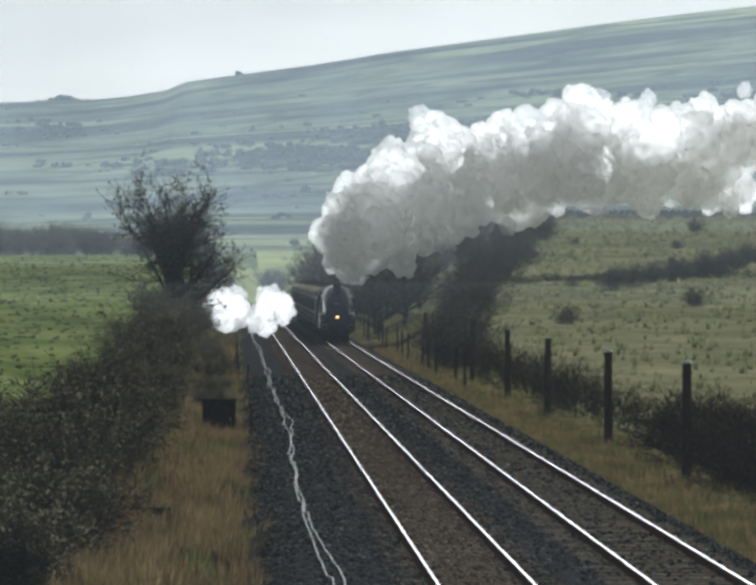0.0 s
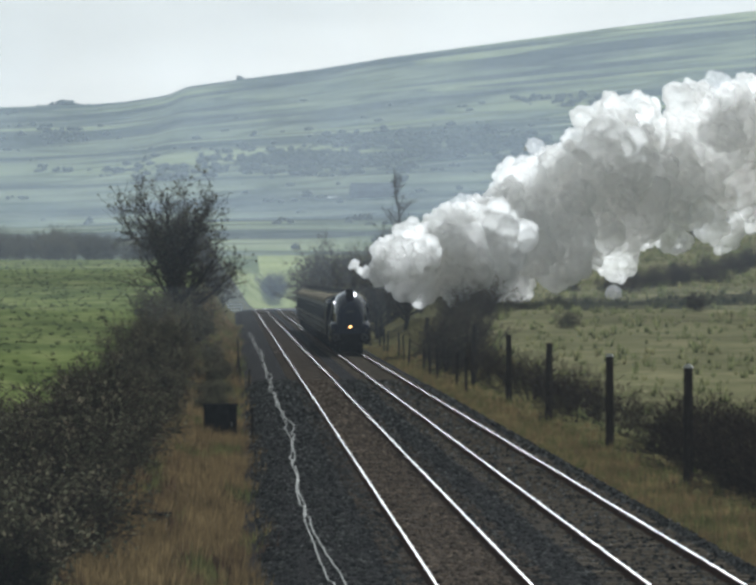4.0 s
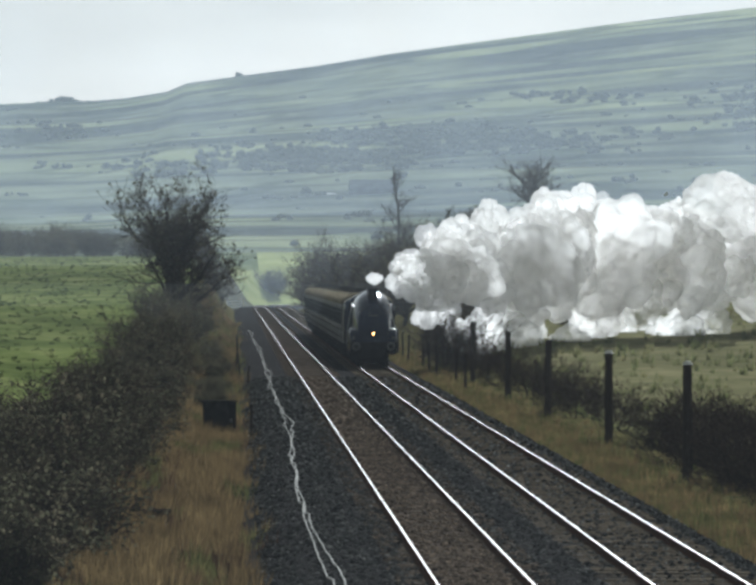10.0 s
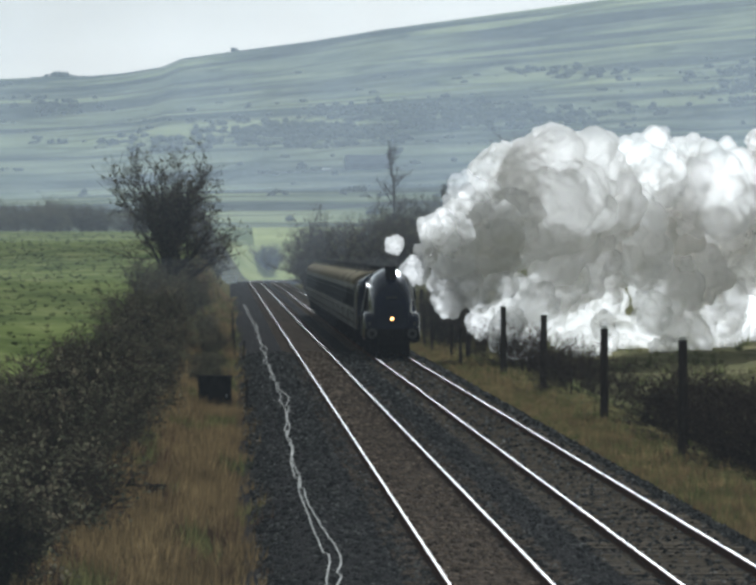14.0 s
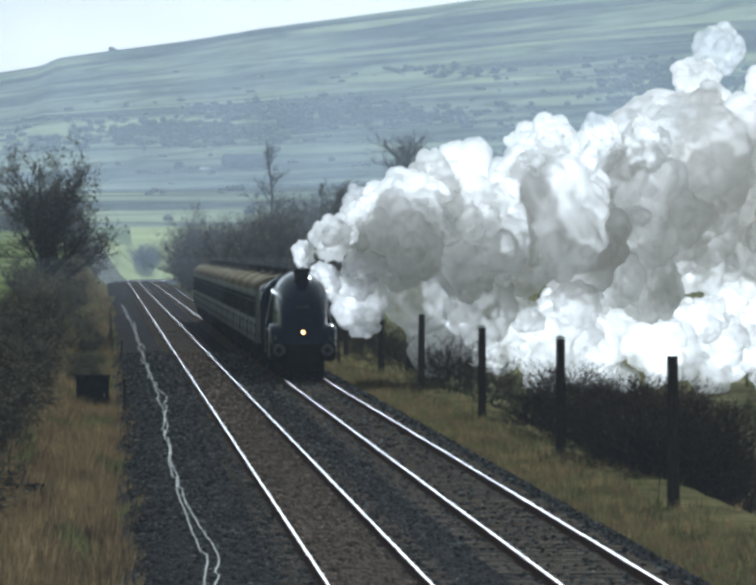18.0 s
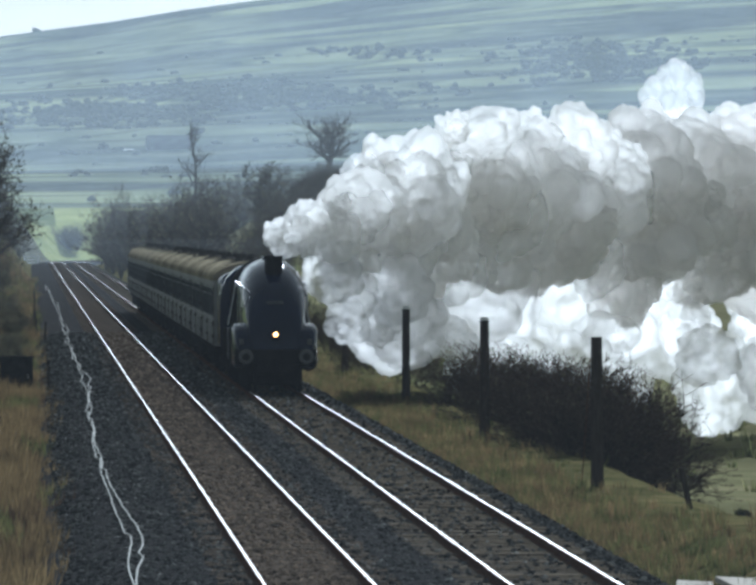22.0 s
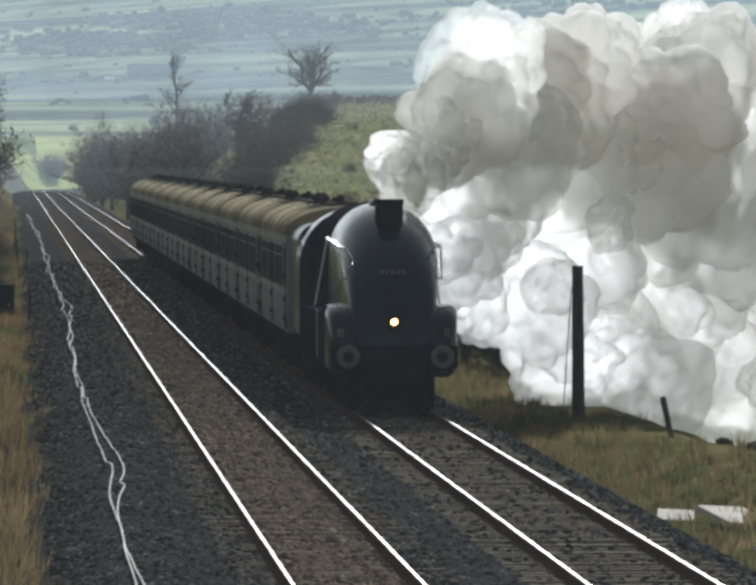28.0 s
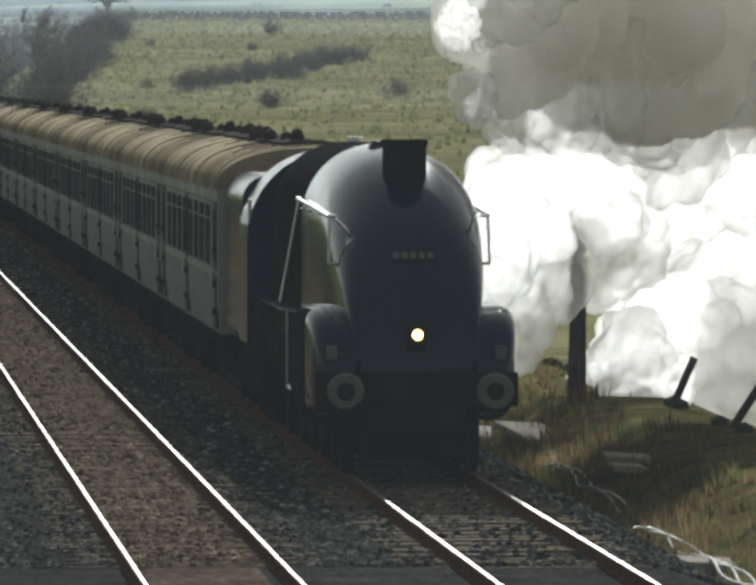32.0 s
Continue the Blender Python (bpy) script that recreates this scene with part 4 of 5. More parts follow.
# ---------------------------------------------------------------- the hillside
def on_hill(rel, up):
    """A place on the far slope along the direction rel, up (both in lens units)."""
    y = 1480.0
    while y < 4290:
        x = rel * y / F_LENS
        if (hill_z(x, y) - 4.87) / y * F_LENS > up:
            break
        y += 6
    return x, y, hill_z(x, y)


def clump_mesh(seed):
    """A distant tree: a lumpy crown with gaps on a short trunk."""
    rnd = random.Random(seed)
    bm = bmesh.new()
    rod(bm, (0, 0, -0.3), (0, 0, 0.5), 0.06, 0.04, 6)
    for _ in range(9):
        a, r = rnd.uniform(0, 6.28), rnd.uniform(0, 0.42)
        k = rnd.uniform(0.14, 0.27)
        bmesh.ops.create_icosphere(bm, subdivisions=1, radius=k, matrix=Matrix.Translation((r * math.cos(a), r * math.sin(a), rnd.uniform(0.3, 0.95 - 0.5 * r))))
    for v in bm.verts:
        v.co += Vector((rnd.gauss(0, 0.035), rnd.gauss(0, 0.035), rnd.gauss(0, 0.035)))
    me = bpy.data.meshes.new("clump")
    bm.to_mesh(me)
    bm.free()
    return me


# paler than foliage: the haze of distance is put into the colour
M_FARTREE = mixed("far_woodland", [(0.10, 0.115, 0.085), (0.17, 0.185, 0.13)], 0.3, 0.95, second=0.2)


def far_trees():
    """Hedgerows, field trees and copses far up the slope, in one mesh."""
    rnd = random.Random(77)
    protos = []
    for i in range(5):
        me = clump_mesh(i)
        protos.append((np.array([v.co[:] for v in me.vertices]), [tuple(p.vertices) for p in me.polygons]))
        bpy.data.meshes.remove(me)
    verts, faces = [], []

    def put(x, y, h, wide=1.0):
        v, f = protos[rnd.randrange(5)]
        a = rnd.uniform(0, 6.28)
        c, s = math.cos(a), math.sin(a)
        z = hill_z(x, y) + (0.0 if y > 1480 else 2.0)
        k = len(verts)
        for px, py, pz in v:
            verts.append((x + (c * px - s * py) * h * wide, y + (s * px + c * py) * h * wide, z + pz * h))
        faces.extend(tuple(k + i for i in q) for q in f)

    for i in range(64):                     # hedges and walls across the slope
        up = 30 + 360 * (i / 64) ** 0.9 + rnd.uniform(-6, 6)
        r0 = rnd.uniform(-600, 1500)
        r1 = r0 + rnd.uniform(250, 900)
        slant = rnd.uniform(-0.05, 0.09)
        n = int((r1 - r0) / 5.5)
        for j in range(n):
            r = r0 + (r1 - r0) * j / n
            if rnd.random() < 0.12:
                continue
            x, y, _ = on_hill(r, up + slant * (r - r0))
            put(x, y, rnd.uniform(0.6, 1.3) if rnd.random() < 0.93 else rnd.uniform(1.8, 3.2), 1.6)
    for i in range(60):                     # copses and single trees
        r, up = rnd.uniform(-520, 2000), rnd.uniform(40, 330)
        m = rnd.choice((1, 1, 2, 5, 9))
        for _ in range(m):
            x, y, _ = on_hill(r + rnd.gauss(0, 5 * m ** 0.5), up + rnd.gauss(0, 2.2))
            put(x, y, rnd.uniform(1.8, 3.8))
    for r, sr, u, su, n in ((160, 110, 225, 14, 260), (480, 160, 262, 16, 330), (-380, 70, 285, 12, 50), (1180, 95, 335, 22, 330), (-120, 120, 205, 8, 70), (700, 90, 350, 6, 50)):     # woods
        for _ in range(n):
            x, y, _ = on_hill(r + rnd.gauss(0, sr), u + rnd.gauss(0, su))
            put(x, y, rnd.uniform(2.0, 4.5), 1.3)
    for r, h in ((-400, 3), (-388, 2.6), (-376, 4), (-365, 4.5), (-352, 5.5), (-344, 4), (-336, 5), (-326, 3.4), (-318, 3), (-300, 2.6), (-284, 2), (14, 4.2), (18, 3.6), (560, 2), (-90, 1.6), (300, 1.4)):   # on the ridge
        put(r * 4290 / F_LENS, 4290, h, 1.3)
    ob = raw("far_woodland", verts, faces, M_FARTREE)
    tagged(ob, "hazy hedgerows, copses and single trees on the far slope", "woodland", kind="stuff")


far_trees()

M_BARN = mixed("grey_barn_stone", [(0.16, 0.17, 0.18), (0.24, 0.25, 0.26)], 0.4, 0.9, second=0.2)


def barn(rel, up, w, h, d, label, roof_mat, wall_mat):
    x, y, z = on_hill(rel, up)
    ob = thing("barn", pose(x, y, z - 0.3, 0, 0, 4), label, "barn")
    part("wall", box(bmesh.new(), (0, d / 2, h * 0.3), (w, d, h * 0.6 + 0.6), 0.05), wall_mat, ob)
    bm = bmesh.new()
    loft(bm, [[(x0, -0.3, h * 0.58), (x0, d / 2, h), (x0, d + 0.3, h * 0.58)] for x0 in (-w / 2 - 0.3, w / 2 + 0.3)])
    part("roof", bm, roof_mat, ob)
    part("doorway", box(bmesh.new(), (w * 0.2, -0.02, h * 0.2), (w * 0.14, 0.1, h * 0.36), 0), M_CABINET, ob)
    return ob


barn(296, 148, 12.0, 6.0, 9.0, "long grey stone barn among the fields", M_BARN, M_BARN)
barn(200, 146, 4.0, 2.6, 5.0, "small white farm building below the barn", M_WHITE, M_WHITE)
barn(176, 143, 2.6, 1.7, 4.0, "low pale farm shed beside the lane", M_STONE, M_WHITE)


# ---------------------------------------------------------------- walls on the pasture
def rubble_wall(name, pts, h, label, seed, stone=None):
    """A dry-stone wall of uneven stones in courses."""
    rnd = random.Random(seed)
    ob = thing(name, Matrix(), label, "stone wall")
    bm = bmesh.new()
    for (x0, y0), (x1, y1) in zip(pts, pts[1:]):
        L = math.hypot(x1 - x0, y1 - y0)
        ang = math.atan2(y1 - y0, x1 - x0)
        for row in range(int(h / 0.2)):
            s = 0.0
            while s < L:
                w = rnd.uniform(0.25, 0.55)
                x, y = x0 + (x1 - x0) * s / L, y0 + (y1 - y0) * s / L
                z = ground_z(x, y) + (0.1 if h > 0.5 else 0.03) + row * 0.2
                if row < int(h / 0.2) - 1 or rnd.random() < (0.7 if h > 0.5 else 0.13):
                    m = Matrix.Translation((x, y, z)) @ Matrix.Rotation(ang + rnd.gauss(0, 0.08), 4, "Z") @ Matrix.Rotation(rnd.gauss(0, 0.1), 4, "X") @ Matrix.Diagonal((w * 1.02, 0.4, 0.23, 1) if h > 0.5 else (w * 0.5, 0.25, 0.17, 1))
                    r = bmesh.ops.create_icosphere(bm, subdivisions=1, radius=0.6, matrix=m)
                s += w
    part("stonework", bm, stone or M_STONE, ob)
    return ob


rubble_wall("pasture_wall", [(33.5, 905), (46, 905), (60, 903), (85, 900)], 1.1, "grey dry-stone wall along the top of the pasture", 3)
rubble_wall("broken_wall", [(12.55, 108), (12.6, 128), (12.75, 140), (12.9, 160)], 0.2, "tumbled mossy remains of a dry-stone wall beside the verge", 4, M_MOSS)
for x, y, lean in ((12.45, 125, 24), (12.5, 117.5, 33), (12.6, 165, -12)):
    ob = thing("fence_stake", pose(x, y, ground_z(x, y) - 0.1, 0, lean, 0), "short leaning wooden fence stake", "stake", "old fence stakes")
    part("stake", box(bmesh.new(), (0, 0, 0.42), (0.11, 0.1, 0.95), 0.015), M_POST, ob)


# ---------------------------------------------------------------- lineside gear
def cable(name, pts, r, label, material=None):
    """A cable through points, as a smooth tube."""
    bm = bmesh.new()
    rings = []
    for i, p in enumerate(pts):
        d = (Vector(pts[min(i + 1, len(pts) - 1)]) - Vector(pts[max(i - 1, 0)])).normalized()
        u = d.cross(Vector((0, 0, 1))).normalized()
        w = u.cross(d)
        rings.append([Vector(p) + (u * math.cos(a) + w * math.sin(a)) * r for a in [math.pi * k / 3 for k in range(6)]])
    loft(bm, rings)
    ob = link_bm(name, bm, material or M_CABLE, smooth=True)
    return tagged(ob, label, "cable", "loose lineside cables")


rnd = random.Random(9)
for c in range(2):
    pts = []
    y, x, target = 94.0, 1.55, 1.6
    while y < 760:
        base = float(np.interp(y, [94, 110, 137, 167, 190, 216, 270, 308, 390, 530, 700, 1000], [1.62, 1.42, 1.62, 1.50, 1.52, 1.56, 1.80, 1.78, 1.70, 1.78, 1.5, 1.2]))
        kink = 0.05 * math.sin(y * 0.21 + 0.5 * c) * math.sin(y * 0.037) + 0.035 * math.sin(y * 0.13 + c * 2.0) + 0.09 * (math.fmod(y + 9 * c, 47.0) / 47.0 - 0.5)
        gap = 0.16 * c * max(0.0, math.sin(y * 0.045 + 1.2)) ** 2 + 0.05 * c
        pts.append((base + kink + gap - 0.04, y, -0.11 + 0.03 * abs(math.sin(y * 0.5 + c))))
        y += 1.1
    cable("cable", pts, 0.0135, "pale cable lying loose on the ballast beside the track")
for c in range(2):
    pts = [(10.05 - 0.012 * (118 - y) * 1.5 + 0.1 * c + 0.06 * math.sin(y * 0.9 + c), y, ground_z(10.0, y) + 0.12 + 0.05 * math.sin(y + c)) for y in np.arange(104, 119, 0.5)]
    cable("cable", pts, 0.016, "pale cable lying loose on the verge")
for c in range(3):
    pts = [(9.65 + 0.05 * c + 0.05 * math.sin(y * 1.3 + c * 2), y, ground_z(9.7, y) + 0.15 + 0.04 * math.sin(y * 1.1 + c)) for y in np.arange(86, 101, 0.5)]
    cable("cable", pts, 0.018, "pale cable lying loose on the verge")

for x, y, w, d, turn, lift_z, mat, lab in ((10.4, 124, 0.7, 2.3, 8, 0.1, M_SLAB, "pale broken concrete slab on the verge"), (9.55, 93, 0.8, 0.6, 3, 0.14, M_PLANK, "pale discarded plank on the ballast edge"), (10.6, 112, 0.6, 0.5, 0, 0.2, M_PLANK, "pale discarded plank in the grass"), (10.45, 110.5, 0.45, 0.4, 10, 0.2, M_PLANK, "pale discarded plank in the grass"), (9.75, 127, 0.55, 1.4, -5, 0.12, M_SLAB, "pale concrete cover lying in the ballast")):
    ob = thing("concrete_slab" if mat is M_SLAB else "plank", pose(x, y, ground_z(x, y) + lift_z, 4, 3, turn), lab, "slab" if mat is M_SLAB else "plank")
    part("slab" if mat is M_SLAB else "board", box(bmesh.new(), (0, 0, 0), (w, d, 0.09), 0.015), mat, ob)


def cabinet(x, y, w, d, h, label):
    ob = thing("lineside_cabinet", pose(x, y, ground_z(x, y) - 0.05, 0, 0, 3), label, "cabinet")
    part("body", box(bmesh.new(), (0, 0, h / 2), (w, d, h), 0.02), M_CABINET, ob)
    part("lid", box(bmesh.new(), (0, 0, h + 0.03), (w + 0.1, d + 0.1, 0.06), 0.015), M_CABINET, ob)
    dr = part("door", box(bmesh.new(), (0, -d / 2 - 0.012, h / 2), (w * 0.86, 0.02, h * 0.86), 0.006), M_CABINET, ob)
    part("door_handle", box(bmesh.new(), (w * 0.34, -d / 2 - 0.04, h * 0.5), (0.03, 0.04, 0.14), 0.008), M_STEEL, dr)
    return ob


cabinet(-0.42, 283, 1.05, 0.7, 1.2, "dark steel lineside equipment cabinet on the bank")
cabinet(-1.5, 170, 0.5, 0.5, 0.42, "small dark equipment box in the dead grass")
for x, y, h, lean in ((0.62, 283, 1.25, 0), (0.15, 455, 1.9, 4), (0.4, 430, 1.5, -5), (0.7, 405, 1.2, 3), (0.35, 470, 2.2, -3)):
    ob = thing("marker_post", pose(x, y, ground_z(x, y) - 0.1, 0, lean, 0), "thin dark lineside marker post", "post", "marker posts")
    part("stake", box(bmesh.new(), (0, 0, h / 2), (0.09, 0.09, h), 0.012), M_POST, ob)
ob = thing("white_gate", pose(0.3, 1300, ground_z(0.3, 1300), 0, 0, 0), "small white gate where the line curves away", "gate")
for i in range(3):
    part("bar", box(bmesh.new(), (0, 0, 0.4 + 0.4 * i), (2.0, 0.06, 0.12), 0), M_WHITE, ob)
for sx in (-1, 1):
    part("post", box(bmesh.new(), (sx, 0, 0.7), (0.14, 0.14, 1.4), 0), M_WHITE, ob)

# wire fence of thin posts along the cutting on the right
for i in range(14):
    y = 395 + i * 24
    x = 10.6 + 0.2 * math.sin(i * 2.1)
    ob = thing("fence_post", pose(x, y, ground_z(x, y) - 0.1, 0, 2.5 * math.sin(i * 1.7), 0), "thin dark wooden fence post by the cutting", "post", "cutting fence posts")
    part("stake", box(bmesh.new(), (0, 0, 0.9), (0.12, 0.12, 1.8), 0.012), M_POST, ob)


# ---------------------------------------------------------------- sleepers
def sleeper_mesh(mat):
    bm = box(bmesh.new(), (0, 0, -0.02), (2.6, 0.25, 0.13), 0.012)
    me = bpy.data.meshes.new("sleeper")
    bm.to_mesh(me)
    bm.free()
    me.materials.append(mat)
    return me


SLEEPERS = {TRACK_L: sleeper_mesh(M_SLEEPER), TRACK_R: sleeper_mesh(M_TIMBER)}
bed = bpy.data.objects["trackbed"]
rnd = random.Random(44)
for cx in (TRACK_L, TRACK_R):
    rest_v, rest_f = [], []
    for i in range(1650):
        y = 88 + i * 0.72
        jx, dz, tw = rnd.gauss(0, 0.03), rnd.gauss(0, 0.008), rnd.gauss(0, 0.8)
        if i < 150:
            o = new("sleeper", SLEEPERS[cx])
            o.matrix_basis = pose(cx + jx, y, (-0.18 if cx == TRACK_L else -0.185) + dz * 0.7, 0, 0, tw)
            o.parent = bed
        else:
            x = cx + jx + bend(y)
            k = len(rest_v)
            zt = (-0.135 if cx == TRACK_L else -0.14) + dz * 0.6
            rest_v += [(x - 1.3, y - 0.12, zt), (x + 1.3, y - 0.12, zt), (x + 1.3, y + 0.12, zt), (x - 1.3, y + 0.12, zt), (x - 1.3, y - 0.12, zt - 0.12), (x + 1.3, y - 0.12, zt - 0.12)]
            rest_f += [(k, k + 1, k + 2, k + 3), (k + 4, k + 5, k + 1, k)]
    tagged(raw("far_sleepers", rest_v, rest_f, M_SLEEPER if cx == TRACK_L else M_TIMBER, bed), kind="stuff")

# loose ballast stones near the camera end of the line
stone_v, stone_f, red_v, red_f = [], [], [], []
proto = bmesh.new()
bmesh.ops.create_icosphere(proto, subdivisions=1, radius=1.0)
pv, pf = [v.co.copy() for v in proto.verts], [tuple(v.index for v in f.verts) for f in proto.faces]
proto.free()
for _ in range(52000):
    y = 88 + 330 * rnd.random() ** 1.9
    x = rnd.uniform(0.5, 9.3)
    between = min(abs(x - TRACK_L), abs(x - TRACK_R))
    if between < 1.3 and rnd.random() < (0.3 if x < 5.6 else 0.72):
        continue
    if abs(between - 0.7525) < 0.09:
        continue
    r = rnd.uniform(0.028, 0.055) * (1 + (y - 88) / 400)
    z = -0.175 + 0.3 * r if between > 1.3 else -0.145
    z = z if 1.4 < x < 8.7 else -0.17 - 0.22 * (1.4 - x if x < 1.4 else x - 8.7) / 0.8
    sx, sy, sz = r * rnd.uniform(0.7, 1.3), r * rnd.uniform(0.7, 1.3), r * rnd.uniform(0.6, 1.0)
    a = rnd.uniform(0, 6.28)
    c, s_ = math.cos(a), math.sin(a)
    red = abs(x - TRACK_L) < 0.72
    sv, sf = (red_v, red_f) if red else (stone_v, stone_f)
    k = len(sv)
    sv += [(x + c * p.x * sx - s_ * p.y * sy, y + s_ * p.x * sx + c * p.y * sy, z + p.z * sz) for p in pv]
    sf += [tuple(k + i for i in f) for f in pf]
loose = raw("loose_ballast", stone_v, stone_f, M_STONES)
tagged(raw("rusty_ballast", red_v, red_f, M_RUSTSTONE), "rust-stained ballast stones between the rails", "ballast", kind="stuff")
tagged(loose, "loose grey ballast stones between and beside the rails", "ballast", kind="stuff")


# ---------------------------------------------------------------- a gull over the pasture
GULL = thing("gull", pose(30.3, 800, 15), "small white gull flying over the pasture", "bird")
gb = bmesh.new()
bmesh.ops.create_uvsphere(gb, u_segments=12, v_segments=8, radius=0.5, matrix=Matrix.Diagonal((0.46, 0.17, 0.16, 1)))
part("body", gb, M_WHITE, GULL, smooth=True)
part("beak", rod(bmesh.new(), (0.21, 0, 0), (0.29, 0, -0.01), 0.02, 0.004, 6), M_CABINET, GULL)
part("tail", box(bmesh.new(), (-0.26, 0, 0), (0.14, 0.12, 0.015), 0), M_WHITE, GULL)
WINGS = []
for sy in (-1, 1):
    gb = bmesh.new()
    loft(gb, [[(0.12, 0, 0.02), (-0.1, 0, 0.02), (-0.1, 0, 0.0), (0.12, 0, 0.0)], [(0.14, sy * 0.28, 0.02), (-0.06, sy * 0.28, 0.02), (-0.06, sy * 0.28, 0.0), (0.14, sy * 0.28, 0.0)], [(0.02, sy * 0.55, 0.01), (-0.03, sy * 0.55, 0.01), (-0.03, sy * 0.55, 0.0), (0.02, sy * 0.55, 0.0)]])
    WINGS.append((part("wing", gb, M_WHITE, GULL), sy))
FLIGHT = [(0, 606, -262), (7.0, 606, -262), (7.7, 660, -180), (8.5, 749, -163), (9.0, 803, -167), (9.7, 870, -165), (10.5, 954, -157), (12.0, 1180, -150), (16.0, 2100, -170), (32.0, 5200, -240)]


# ---------------------------------------------------------------- haze sheets across the valley
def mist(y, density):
    """A flat translucent sheet added across the view to stand in for haze."""
    m = bpy.data.materials.new("haze_veil")
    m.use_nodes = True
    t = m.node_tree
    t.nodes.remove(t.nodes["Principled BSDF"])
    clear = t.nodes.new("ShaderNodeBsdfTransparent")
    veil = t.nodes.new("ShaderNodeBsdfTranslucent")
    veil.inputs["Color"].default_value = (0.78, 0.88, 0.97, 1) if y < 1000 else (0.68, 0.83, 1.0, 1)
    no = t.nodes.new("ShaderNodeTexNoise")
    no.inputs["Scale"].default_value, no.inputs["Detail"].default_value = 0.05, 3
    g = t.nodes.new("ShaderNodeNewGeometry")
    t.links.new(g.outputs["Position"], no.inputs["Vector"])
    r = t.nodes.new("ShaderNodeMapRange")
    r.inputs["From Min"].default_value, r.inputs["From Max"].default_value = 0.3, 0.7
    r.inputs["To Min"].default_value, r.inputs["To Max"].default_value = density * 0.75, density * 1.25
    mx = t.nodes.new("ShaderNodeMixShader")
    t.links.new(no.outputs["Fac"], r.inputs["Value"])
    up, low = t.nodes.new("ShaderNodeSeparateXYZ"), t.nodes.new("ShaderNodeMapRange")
    # thinned near the ground, where the sheet's cut would show
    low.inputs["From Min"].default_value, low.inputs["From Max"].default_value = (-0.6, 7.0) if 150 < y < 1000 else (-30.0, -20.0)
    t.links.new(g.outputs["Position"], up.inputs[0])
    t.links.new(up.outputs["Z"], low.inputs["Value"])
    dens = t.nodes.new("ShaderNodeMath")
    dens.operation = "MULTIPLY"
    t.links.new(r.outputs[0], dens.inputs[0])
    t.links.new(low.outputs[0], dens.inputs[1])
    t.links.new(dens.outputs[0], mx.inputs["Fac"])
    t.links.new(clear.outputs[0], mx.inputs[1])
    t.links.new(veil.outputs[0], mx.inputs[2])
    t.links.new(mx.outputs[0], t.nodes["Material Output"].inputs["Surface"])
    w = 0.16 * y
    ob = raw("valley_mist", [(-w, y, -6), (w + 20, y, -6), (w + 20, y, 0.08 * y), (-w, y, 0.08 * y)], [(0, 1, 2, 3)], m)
    tagged(ob, "flat translucent sheet added across the valley to stand in for haze", "mist", kind="structure")


# the nearest sheet, before the train, only lifts the dark tones
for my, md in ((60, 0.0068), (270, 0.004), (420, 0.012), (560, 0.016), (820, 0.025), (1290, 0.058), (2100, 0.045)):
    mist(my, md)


# ---------------------------------------------------------------- smoke
def billow_mesh(seed, material, sub=5, small=60, mids=110, mid_size=1.0):
    """A closed cauliflower-like billow: the union of lumps on lumps, seen from its middle."""
    rnd = np.random.RandomState(seed)
    bm = bmesh.new()
    bmesh.ops.create_icosphere(bm, subdivisions=sub, radius=1.0)
    d = np.array([v.co.normalized()[:] for v in bm.verts])

    def ball(n):
        p = rnd.normal(size=(n, 3))
        return p / np.linalg.norm(p, axis=1)[:, None]

    big = ball(9) * rnd.uniform(0.25, 0.55, (9, 1))
    big_r = rnd.uniform(0.38, 0.62, 9)

    def union(c, r):
        out = np.zeros(len(d))
        for ci, ri in zip(c, r):
            k = d @ ci
            q = ri * ri - ci @ ci + k * k
            hit = np.where(q > 0, k + np.sqrt(np.maximum(q, 0)), 0)
            out = np.maximum(out, hit)
        return out

    rad = np.maximum(union(big, big_r), 0.42)
    pick = rnd.choice(len(d), mids, replace=False)
    mid = d[pick] * (rad[pick] * rnd.uniform(0.72, 0.95, mids))[:, None]
    mid_r = rnd.uniform(0.12, 0.3, mids) * mid_size
    rad2 = np.maximum(rad * 0.95, union(mid, mid_r))
    pick = rnd.choice(len(d), small, replace=False)
    sm = d[pick] * (rad2[pick] * rnd.uniform(0.84, 0.95, small))[:, None]
    rad3 = np.maximum(rad2 * 0.985, union(sm, rnd.uniform(0.08, 0.15, small)))
    off = Vector(rnd.uniform(-50, 50, 3))
    rad3 = rad3 / rad3.max()
    for v, dv, r in zip(bm.verts, d, rad3):
        w = Vector(dv)
        v.co = w * float(r + 0.03 * noise.noise(w * 6 + off) + 0.022 * noise.noise(w * 15 + off) + 0.012 * noise.noise(w * 30 + off))
    co = [v.co.copy() for v in bm.verts]
    tri = [tuple(v.index for v in f.verts) for f in bm.faces]
    bm.free()
    me = bpy.data.meshes.new("billow")
    me.from_pydata(co, [], tri)
    me.materials.append(material)
    me.shade_smooth()
    return me


PUFFS = [billow_mesh(100 + i, M_SMOKE) for i in range(6)]
LARGE = [billow_mesh(150 + i, M_SMOKE, 6) for i in range(4)]
DENSE = [billow_mesh(170 + i, M_DENSE, 6) for i in range(3)]
STEAMS = [billow_mesh(200 + i, M_STEAM, 5, 14, 70, 1.2) for i in range(5)]
BRIGHT = [billow_mesh(280 + i, M_BRIGHT, 6 if i < 3 else 5, 50) for i in range(5)]
BROWN = [billow_mesh(260 + i, M_BROWN, 5, 14, 60, 1.25) for i in range(4)]
SOFT = [billow_mesh(240 + i, M_SOFT, 5, 10, 45, 1.35) for i in range(5)]
WISPS = [billow_mesh(220 + i, M_WISP, 5, 20) for i in range(4)]
